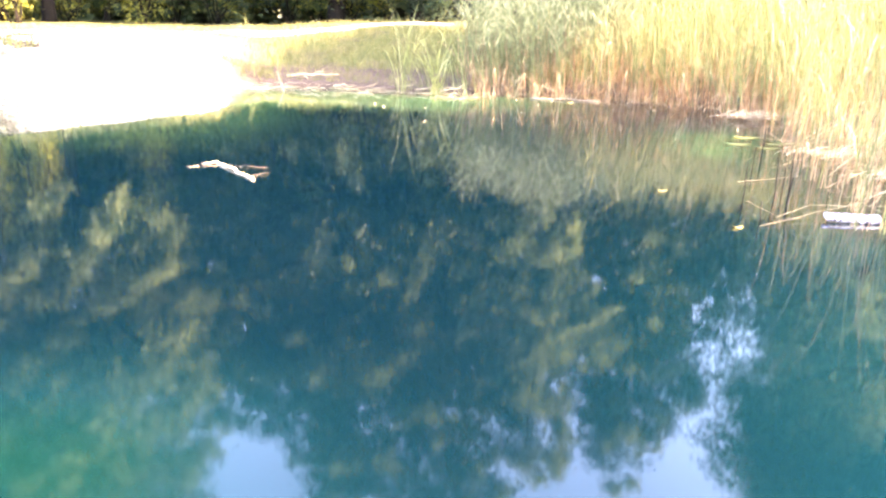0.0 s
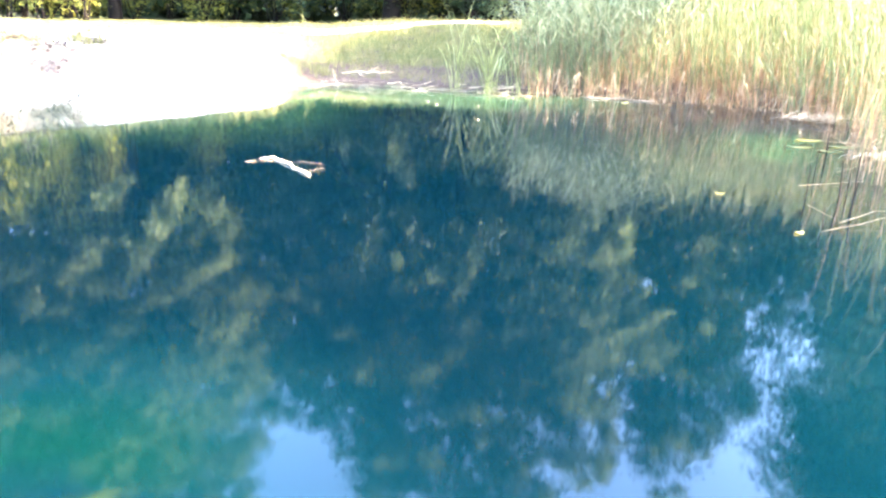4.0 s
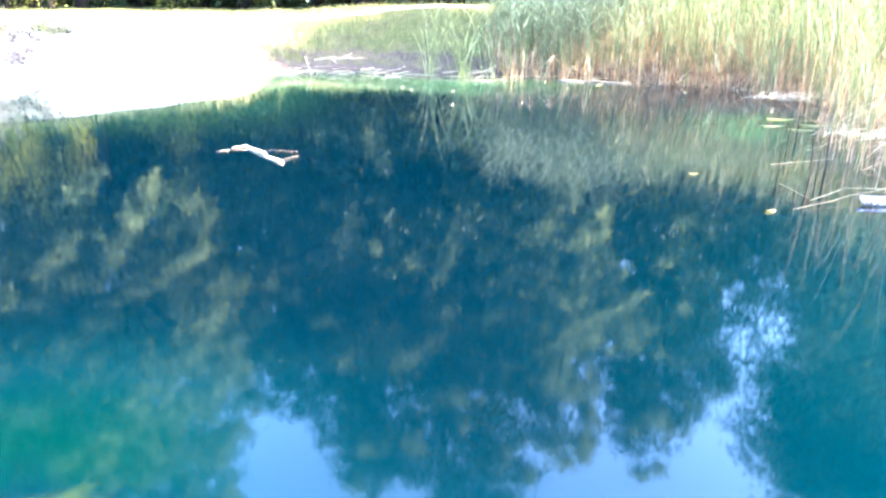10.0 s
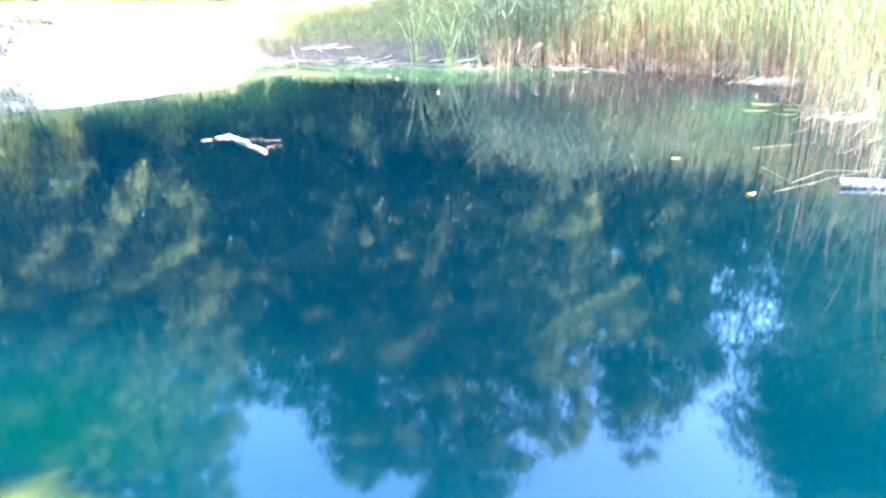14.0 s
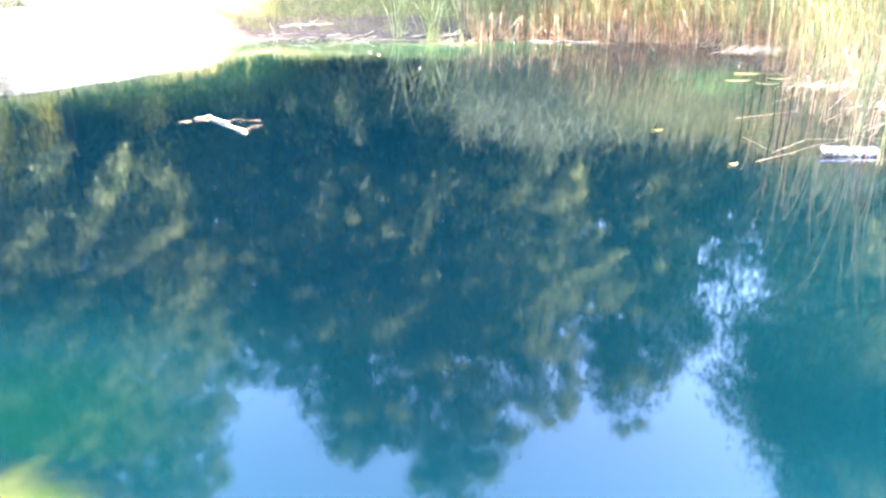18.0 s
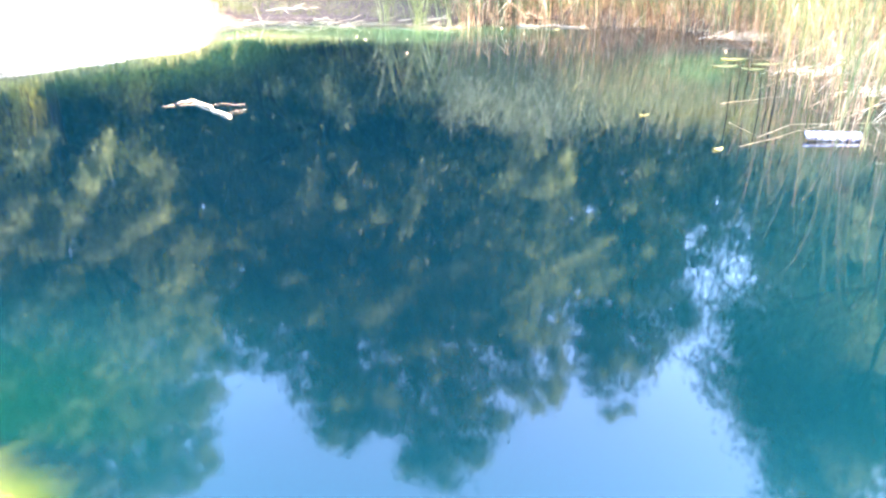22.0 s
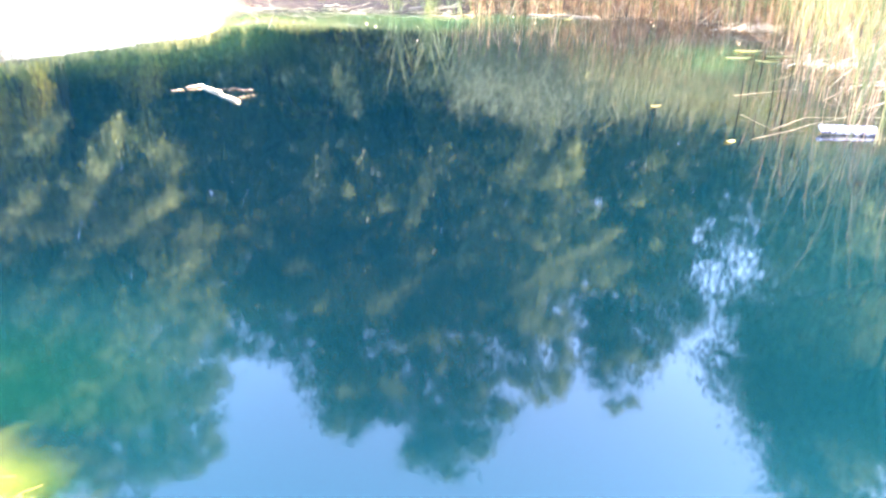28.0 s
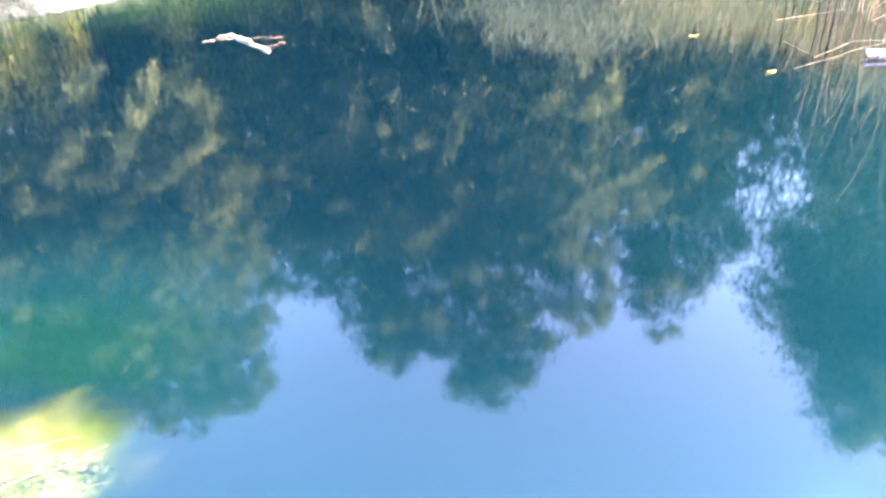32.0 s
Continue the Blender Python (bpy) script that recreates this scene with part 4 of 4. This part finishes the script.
def arching(rng, count, h, side, reach=1.5, wide=0.008, lean=0.12):
    """Leaves that rise steeply, bow over and hang their tips, each from one foot."""
    out = []
    for _ in range(count):
        L = rng.uniform(0.2, 1.0) * reach
        a = (math.pi if rng.uniform() < side else 0.0) + rng.normal(0, 0.5)
        p0 = np.array([rng.normal(0, 0.09), rng.normal(0, 0.07), -0.05])
        top = h * rng.uniform(0.45, 1.0)
        p1 = p0 + [lean * L * math.cos(a), lean * L * math.sin(a), top * 1.18]
        p2 = p0 + [L * math.cos(a), L * math.sin(a), top * rng.uniform(0.35, 1.0)]
        t = np.linspace(0, 1, 9)[:, None]
        mid = (1 - t) ** 2 * p0 + 2 * t * (1 - t) * p1 + t * t * p2
        b = rng.uniform(0, math.pi)
        w = rng.uniform(0.5, 1.0) * wide * np.clip(1.05 - t ** 2, 0.08, 1)
        s = np.array([math.cos(b), math.sin(b), 0.0])
        q = np.array([-math.sin(b), math.cos(b), 0.0])
        V = np.stack([mid - s * w + q * w * 0.4, mid, mid + s * w + q * w * 0.4], 1).reshape(-1, 3)
        i = np.arange(27).reshape(9, 3)
        F = np.concatenate([np.stack([i[:-1, k], i[:-1, k + 1], i[1:, k + 1], i[1:, k]], -1).reshape(-1, 4) for k in (0, 1)])
        out.append((V, F))
    return out


def reed_plant(rng, h, greens, stalks, label, group):
    """One open reed plant standing in the water: upright stalks and narrow bowed leaves, each a part."""
    p = empty("reed_plant", 0, 0, 0, label, "reed", group)
    for _ in range(stalks):
        a, q = rng.uniform(0, 2 * math.pi), rng.uniform(0, 0.14)
        L = h * rng.uniform(0.08, 0.5) * rng.uniform(0.4, 1.0)
        path = bent(rng, (q * math.cos(a), q * math.sin(a), -0.35), (q * math.cos(a) + rng.normal(0, 0.05) * L, q * math.sin(a) + rng.normal(0, 0.05) * L, L), 0.0038, 0.0022, 0, 0.012, 5)
        V, F = tube([path], 6)
        part("stalk", mesh_np("stalk", V, F, (M_REED_DRY, M_REED_DRY, M_STRAW)[_ % 3], True), p)
    for i, (v, f) in enumerate(arching(rng, greens, h, 0.6, 0.7, 0.0045)):
        part("leaf", mesh_np("leaf", v, f, (M_GRASS, M_REED_DRY, M_REED_GREEN)[i % 3]), p)
    for _ in range(greens // 2):
        v, f = fan(rng, np.array([[0, 0, -0.05]]), np.array([h]), 1, 0.5, 1.05, 0.12, 0.20, 0.0075, 0.22, 0.08)
        part("leaf", mesh_np("leaf", v, f, M_REED_GREEN), p)
    return p


def near_bed(p):
    x, y = p[:, 0], p[:, 1]
    return (x > 3.30 + 0.24 * (y - 6.2) + 0.14 * np.sin(2.3 * y)) & (shore_distance(x, y) < 1.2)


rng = np.random.default_rng(58)
kinds = [reed_plant(rng, rng.uniform(1.2, 1.85), rng.integers(3, 6), rng.integers(4, 7), "straw-coloured reed with narrow bowed leaves in shallow water", "reeds standing in the water") for _ in range(8)]
spots = np.concatenate([scatter(rng, 70, near_bed, (3.0, 5.8, 6.3, 10.4)), [(3.06, 5.36), (3.22, 5.30), (3.32, 5.9)]])
for k, (px, py) in enumerate(spots):
    z = max(ground_z(px, py), -0.2)
    m = pose(px, py, max(z, 0.0), 0, 0, rng.uniform(0, 360))
    if k < len(kinds):
        kinds[k].matrix_basis = m
    else:
        copy_thing(kinds[k % len(kinds)], m)


def sedge(x, y, h, count, seed, side, reach, label):
    rng = np.random.default_rng(seed)
    s = empty("sedge_clump", x, y, max(ground_z(x, y), 0.0), label, "sedge", "sedges along the waterline")
    for i, (v, f) in enumerate(arching(rng, count, h, side, reach, 0.008, 0.3)):
        part("leaf", mesh_np("leaf", v, f, (M_SEDGE, M_REED_GREEN, M_SEDGE, M_REED_TIP)[i % 4]), s)
    return s


sedge(-0.30, 14.1, 1.75, 50, 5, 0.6, 1.5, "arching green sedge clump with a yellow base at the waterline")
sedge(-0.95, 14.3, 1.9, 20, 9, 0.65, 1.2, "leaning sedge clump with pale drooping tips")
sedge(0.22, 14.1, 1.8, 9, 6, 0.6, 1.2, "open sedge clump beside the reed bed")
sedge(-5.0, 18.6, 1.0, 5, 8, 0.5, 0.8, "thin tall grass tuft on the bank crest")

# ---- grass and litter on the bank ----
rng = np.random.default_rng(14)


def turf_zone(p):
    d = shore_distance(p[:, 0], p[:, 1])
    sand = (p[:, 0] + 0.35 * (p[:, 1] - 14) < -4.4) & (d < 4.0)
    keep = rng.uniform(0, 1, len(p)) < np.where(sand, 0.18, 1.0)
    return (d > 0.25) & (d < 8.5) & (np.abs(p[:, 1] - track_y(p[:, 0])) > 0.35) & (p[:, 1] > 9) & keep


pts = scatter(rng, 19000, turf_zone, (-16, 3.0, 9, 24))
base = np.column_stack([pts, land_height(pts[:, 0], pts[:, 1]) - 0.01])
v, f = fan(rng, base, rng.uniform(0.05, 0.16, len(pts)), 1, 0.7, 1.1, 0.0, 0.4, 0.010, 0.1, 0.0, 2)
tagged(new("bank_grass", mesh_np("bank_grass", v, f, M_GRASS)), "short uneven turf on the pond bank", "grass", kind="stuff")


def lip_zone(p):
    d = shore_distance(p[:, 0], p[:, 1])
    return (d > 0.55) & (d < 1.5) & (p[:, 0] + 0.35 * (p[:, 1] - 14) < -3.2) & (p[:, 1] > 8)


def brow_zone(p):
    d = shore_distance(p[:, 0], p[:, 1]) + 0.5 * lumps(2.5 * p[:, 0], 2.5 * p[:, 1])
    return (d > 2.0) & (d < 6.0)


pts = np.concatenate([scatter(rng, 1000, lip_zone, (-12, -2.6, 8, 17)), scatter(rng, 1200, brow_zone, (-4.6, 0.4, 13.5, 21.5))])
base = np.column_stack([pts, land_height(pts[:, 0], pts[:, 1]) - 0.01])
v, f = fan(rng, base, rng.uniform(0.06, 0.34, len(pts)), 2, 0.7, 1.1, 0.0, 0.3, 0.012, 0.12, 0.0, 3)
tagged(new("lip_grass", mesh_np("lip_grass", v, f, M_GRASS)), "taller dry grass along the lip of the bank", "grass", kind="stuff")


def fleck_zone(p):
    d = shore_distance(p[:, 0], p[:, 1])
    b = p[:, 0] / p[:, 1]
    return (d > 0.2) & (d < 3.2) & (b < -0.55) & (b > -0.9) & (lumps(3.6 * p[:, 0], 3.6 * p[:, 1]) > 0.25 * rng.uniform(-1, 1, len(p)))


pts = scatter(rng, 5200, fleck_zone, (-12.5, -4, 7.5, 16))
ctr = np.column_stack([pts, land_height(pts[:, 0], pts[:, 1]) + rng.uniform(0.01, 0.05, len(pts))])
v, f = leaf_quads(rng, ctr, 0.055, 0.2)
tagged(new("bank_flecks", mesh_np("bank_flecks", v, f, M_FLECK)), "dark brown flecks scattered on the pale bank", "litter", kind="stuff")


def edge_zone(p):
    d = shore_distance(p[:, 0], p[:, 1])
    return (d > -0.34 - 0.9 * rng.uniform(0, 1, len(p)) ** 3) & (d < 0.12) & (p[:, 1] > 9.5) & (p[:, 0] > -9)


pts = scatter(rng, 1300, edge_zone, (-9, 6.0, 9.5, 15.4))
base = np.column_stack([pts, np.maximum(land_height(pts[:, 0], pts[:, 1]), 0.0) + 0.006])
a = rng.uniform(-0.5, 0.5, len(pts)) + np.where(rng.uniform(0, 1, len(pts)) < 0.5, 0, np.pi)
L = rng.uniform(0.12, 0.55, len(pts))
tip = base + np.column_stack([L * np.cos(a), L * np.sin(a), rng.uniform(0.0, 0.05, len(pts))])
v, f = blades(rng, base, tip, rng.uniform(0.008, 0.022, len(pts)), rng.uniform(0, 0.05, len(pts)), 3)
pale = np.repeat(rng.uniform(0, 1, len(pts)) < 0.35, len(f) // len(pts))
tagged(new("straw_litter", mesh_np("straw_litter", v, f[pale], M_STRAW_DRY)), "bleached reed straw drifted along the waterline", "litter", kind="stuff")
tagged(new("straw_litter", mesh_np("straw_litter", v, f[~pale], M_STRAW)), "washed-up straw and dead reed leaves along the waterline", "litter", kind="stuff")


# ---- wood, leaves and stalks on the water ----
def stick(name, paths, mat, label, category, sides=8, group="", twig=None):
    """A thing of one or more crooked pieces: the first is the body, the others are twigs of it."""
    o = np.array(paths[0][0][0], float)
    ob = empty(name, *o, label, category, group)
    for i, p in enumerate(paths):
        V, F = tube([[(np.array(q) - o, r) for q, r in p]], sides)
        part("stem" if i == 0 else "twig", mesh_np("stem" if i == 0 else "twig", V, F, mat if i == 0 or twig is None else twig, True), ob)
    return ob


rng = np.random.default_rng(63)
stick("driftwood", [bent(rng, (-2.31, 7.10, 0.006), (-1.80, 6.45, 0.006), 0.015, 0.013, 0, 0.008, 7), bent(rng, (-2.46, 7.04, 0.008), (-2.32, 7.13, 0.014), 0.005, 0.011, 0.02, 0.02, 4),
    bent(rng, (-2.56, 6.90, 0.004), (-2.46, 6.96, 0.006), 0.001, 0.003, 0, 0.015, 3),
    bent(rng, (-1.88, 6.55, 0.004), (-1.72, 6.76, 0.003), 0.0012, 0.0007, 0, 0.03, 4), bent(rng, (-2.2, 7.0, 0.004), (-1.80, 7.0, 0.003), 0.0011, 0.001, 0, 0.03, 4)],
    M_DRIFT, "bleached driftwood branch with pale twigs floating on still water", "driftwood", twig=M_TWIG_PALE)
bz = ground_z(-2.8, 15.4) + 0.05
stick("fallen_branch", [bent(rng, (-3.42, 15.4, bz + 0.03), (-2.34, 15.42, bz + 0.07), 0.011, 0.005, 0, 0.02, 8), bent(rng, (-3.06, 15.4, bz + 0.04), (-2.95, 15.24, bz - 0.01), 0.009, 0.006, 0, 0.03, 3),
    bent(rng, (-2.92, 15.42, bz + 0.04), (-2.66, 15.5, bz + 0.16), 0.007, 0.003, 0, 0.04, 4)], M_DRIFT, "pale bare branch lying on the shaded bank", "branch")
stick("fallen_branch", [bent(rng, (-3.34, 14.2, 0.32), (-3.18, 14.0, 0.0), 0.004, 0.003, 0, 0.03, 5)], M_DRIFT, "bleached stick leaning into the water", "branch")
for k in range(26):
    x = rng.uniform(-3.7, 0.2)
    y = 14.35 + rng.uniform(-0.35, 0.55) - 0.12 * abs(x + 2.6)
    a, L, z = rng.uniform(-0.6, 0.6), rng.uniform(0.12, 0.5), max(ground_z(x, y), 0.0) + 0.012
    stick("washed_up_stick", [bent(rng, (x - 0.5 * L * math.cos(a), y - 0.5 * L * math.sin(a), z), (x + 0.5 * L * math.cos(a), y + 0.5 * L * math.sin(a), z + rng.uniform(0.0, 0.12)), rng.uniform(0.005, 0.009), 0.004, 0, 0.03, 5)],
          (M_STRAW_DRY, M_DRIFT, M_TWIG_PALE)[k % 3], "pale stick washed up at the shaded waterline", "stick", 6, "sticks along the shaded waterline")
stick("fallen_stalk", [bent(rng, (1.45, 13.78, 0.02), (2.70, 13.62, 0.02), 0.012, 0.008, 0, 0.01, 6)], M_TWIG_PALE, "pale dead stem floating along the reed edge", "stem")
for a, b, r in [((2.72, 6.9, 0.012), (3.45, 7.2, 0.02), 0.009), ((2.30, 5.33, 0.01), (3.45, 5.98, 0.07), 0.007), ((2.55, 5.61, 0.01), (2.9, 5.85, 0.05), 0.011),
                ((3.0, 6.05, 0.01), (3.9, 6.0, 0.03), 0.008), ((2.86, 5.4, 0.01), (3.3, 5.35, 0.02), 0.009), ((2.5, 6.1, 0.02), (2.55, 5.62, 0.02), 0.005),
                ((3.35, 7.6, 0.02), (4.3, 7.9, 0.25), 0.008), ((2.95, 5.1, -0.02), (3.25, 4.75, 0.02), 0.006)]:
    stick("fallen_stalk", [bent(rng, a, b, r * 0.33, r * 0.2, 0, 0.004, 6)], M_STRAW, "dry straw stalk lying on the water", "stalk", 6, "fallen stalks")
for _ in range(64):
    y = rng.uniform(5.6, 9.6)
    x = rng.uniform(3.35 + 0.24 * (y - 6.2), 5.0)
    a, L = rng.uniform(-0.7, 0.9) + (0, math.pi)[x > 4.2 and _ % 2], rng.uniform(0.3, 1.0)
    stick("fallen_stalk", [bent(rng, (x, y, 0.01), (x + L * math.cos(a), y + L * math.sin(a) * 0.6, rng.uniform(0.02, 0.9) ** 1.5), 0.0036, 0.002, 0, 0.02, 6)], (M_STRAW_DRY, M_REED_DRY, M_STRAW, M_REED_DRY)[_ % 4], "dry straw stalk leaning over the water", "stalk", 6, "fallen stalks")
for x, y, h in [(2.61, 6.41, 0.30), (3.85, 9.0, 0.22), (2.92, 6.45, 0.34), (2.40, 5.5, 0.16), (2.78, 5.98, 0.26), (3.13, 7.6, 0.25), (3.2, 6.82, 0.34), (3.02, 6.6, 0.22), (3.45, 8.1, 0.25)]:
    stick("broken_stem", [bent(rng, (x, y, -0.3), (x + rng.normal(0, 0.03), y, h), 0.006, 0.0045, 0, 0.01, 4)], M_STUMP, "dark broken reed stump standing in the water", "stem", 6, "broken stems")
for k in range(34):
    x = 0.7 + 4.6 * k / 33 + rng.normal(0, 0.08)
    y = 13.72 - 0.9 * max(0, x - 3.2) + rng.normal(0, 0.10)
    a = rng.uniform(-3.1, 0.0)
    L = rng.uniform(0.08, 0.5)
    knee = np.array([x + rng.normal(0, 0.16), y, rng.uniform(0.2, 0.62)])
    end = knee + np.array([L * math.cos(a), -0.25 * L, -knee[2] + rng.uniform(-0.02, 0.16)])
    path = [((x, y + 0.1, -0.1), 0.0042), ((0.5 * (x + knee[0]), y + 0.05, 0.5 * knee[2]), 0.004), (0.96 * knee + 0.04 * np.array([x, y, 0]), 0.0038), (0.94 * knee + 0.06 * end, 0.0036), (end, 0.0024)]
    stick("bent_stalk", [path], (M_STRAW_DRY, M_REED_DRY, M_STRAW)[k % 3], "broken reed stalk bent over the waterline", "stalk", 6, "bent stalks along the reed edge")


def floating_leaf(x, y, length, width, turn, mat, label):
    bm = bmesh.new()
    n, rim = 12, []
    for i in range(n):
        t = 2 * math.pi * i / n
        rim.append(bm.verts.new((length / 2 * math.cos(t), width / 2 * math.sin(t) * (1 - 0.3 * math.cos(t)), 0.006 + 0.006 * math.cos(2 * t))))
    c = bm.verts.new((0, 0, 0.004))
    for i in range(n):
        bm.faces.new((rim[i], rim[(i + 1) % n], c))
    bmesh.ops.solidify(bm, geom=bm.faces[:], thickness=0.003)
    me = bpy.data.meshes.new("floating_leaf")
    bm.to_mesh(me)
    bm.free()
    me.materials.append(mat)
    ob = tagged(new("floating_leaf", me), label, "leaf", "floating leaves")
    ob.matrix_basis = pose(x, y, 0.004, 0, 0, turn)
    return ob


for x, y, L, w, a, lab in [(2.13, 5.29, 0.085, 0.06, 20, "yellow leaf floating on the pond"), (1.88, 6.45, 0.10, 0.03, 5, "narrow pale leaf floating on the pond"),
                           (3.58, 9.18, 0.34, 0.16, 4, "yellow-green pad floating over green shallows"), (3.84, 8.94, 0.30, 0.15, -8, "yellow-green pad floating over green shallows"),
                           (4.15, 9.3, 0.42, 0.14, 12, "yellow-green pad floating over green shallows"), (3.9, 9.75, 0.36, 0.14, -4, "yellow-green pad floating over green shallows"),
                           (-2.6, 14.2, 0.22, 0.10, 5, "pale dead leaf floating near the bank"),
                           (0.35, 13.4, 0.12, 0.06, 0, "small yellow leaf floating near the reeds"), (2.1, 13.3, 0.16, 0.08, 30, "small yellow leaf floating near the reeds")]:
    floating_leaf(x, y, L, w, a, M_YELLOW, lab)
for x, y, w, dd in [(5.0, 12.0, 0.9, 0.25), (4.7, 11.6, 0.7, 0.2), (5.4, 12.9, 0.6, 0.2), (4.5, 7.2, 0.7, 0.3), (4.3, 8.4, 0.6, 0.3)]:
    n = 90
    base = np.column_stack([rng.normal(0, w * 0.4, n), rng.normal(0, dd * 0.5, n), rng.uniform(0.0, 0.06, n)])
    a = rng.normal(0, 0.5, n)
    L = rng.uniform(0.2, 0.7, n)
    tip = base + np.column_stack([L * np.cos(a), L * np.sin(a), rng.normal(0, 0.03, n)])
    v, f = blades(rng, base, tip, rng.uniform(0.012, 0.03, n), rng.uniform(0, 0.1, n), 3)
    ob = tagged(new("straw_mat", mesh_np("straw_mat", v, f, M_STRAW_DRY)), "mat of bleached fallen reed straw on the water", "straw", kind="stuff")
    ob.location = (x, y, 0.02)

# Seed fluff and leaf crumbs drifting on the still surface, thickest off the reeds.
pts = np.column_stack([rng.uniform(-2.4, 5.0, 70), 13.9 - rng.uniform(0, 1, 70) ** 2 * 3.5])
pts = pts[shore_distance(pts[:, 0], pts[:, 1]) < -0.3]
v, f = leaf_quads(rng, np.column_stack([pts, np.full(len(pts), 0.008)]), 0.034, 0.06)
tagged(new("floating_fluff", mesh_np("floating_fluff", v, f, M_STRAW_DRY)), "pale seed fluff and leaf crumbs drifting on the water", "litter", kind="stuff")


def white_board():
    m, n, links, bsdf = material("shadow_marked_white_paint")
    # Dark blotches paint in the shadows of the reed stalks before the board.
    f = noise_node(n, links, 16.0, 5.0, 0.7, (1.6, 0.5, 1))
    links.new(ramp(n, links, f, [(0.40, (0.02, 0.017, 0.02)), (0.50, (0.09, 0.08, 0.09)), (0.62, (0.45, 0.42, 0.45))]), bsdf.inputs["Base Color"])
    bsdf.inputs["Roughness"].default_value = 0.6
    bm = bmesh.new()
    bmesh.ops.create_cube(bm, size=1)
    bmesh.ops.scale(bm, vec=(0.43, 0.085, 0.028), verts=bm.verts)
    bmesh.ops.bevel(bm, geom=bm.edges[:], offset=0.004, segments=2, affect="EDGES")
    me = bpy.data.meshes.new("white_board")
    bm.to_mesh(me)
    bm.free()
    me.materials.append(m)
    ob = tagged(new("white_board", me), "white board with stalk shadows painted on, floating among the reeds", "board")
    ob.matrix_basis = pose(3.125, 5.56, 0.032, 26, 1, -3)


white_board()

# ---- sunlit brush and stones on the shelf by the near bank ----
rng = np.random.default_rng(90)
for k in range(44):
    x, y = -1.14 + rng.normal(0, 0.13), 1.62 + rng.normal(0, 0.08)
    r = rng.uniform(0.005, 0.016)
    bm = bmesh.new()
    bmesh.ops.create_icosphere(bm, subdivisions=2, radius=r)
    for v in bm.verts:
        v.co *= 1 + 0.25 * noise.noise(v.co * 14 + Vector((k, 0, 0)))
        v.co.z *= 0.6
    me = bpy.data.meshes.new("stone")
    bm.to_mesh(me)
    bm.free()
    me.materials.append(M_GROUND_STONE)
    for p in me.polygons:
        p.use_smooth = True
    ob = tagged(new("stone", me), "pale algal-coated stone in sunlit shallow water", "stone", "stones in the shallows")
    ob.location = (x, y, ground_z(x, y) + 0.4 * r)
for a, b in [((-1.22, 1.38, -0.02), (-0.98, 1.47, -0.01)), ((-1.3, 1.45, -0.04), (-1.05, 1.62, -0.02)), ((-1.45, 1.55, -0.03), (-1.15, 1.66, -0.03))]:
    stick("sunken_stick", [bent(rng, a, b, 0.004, 0.002, 0, 0.03, 6)], M_DRIFT, "pale stick lying in sunlit shallows", "branch", 6)


def dead_brush(x, y, h, seed):
    """A low tangle of bare brown twigs at the foot of the bank."""
    rng = np.random.default_rng(seed)
    b = empty("dead_brush", x, y, ground_z(x, y) - 0.03, "low tangle of bare brown twigs at the water's edge", "brush", "dead brush on the bank")
    for _ in range(14):
        a, q = rng.uniform(0, 2 * math.pi), rng.uniform(0.15, 0.5)
        V, F = tube([bent(rng, (rng.normal(0, 0.1), rng.normal(0, 0.1), 0), (q * math.cos(a), q * math.sin(a), h * rng.uniform(0.4, 1.0)), 0.006, 0.003, 0, 0.08, 4)], 6)
        part("twig", mesh_np("twig", V, F, M_TWIG), b)


for k, (x, y, h) in enumerate([(-7.7, 12.0, 0.4), (-8.3, 12.6, 0.5), (-7.2, 11.9, 0.3), (-8.9, 12.4, 0.45), (-6.6, 12.5, 0.25)]):
    dead_brush(x, y, h, 400 + k)
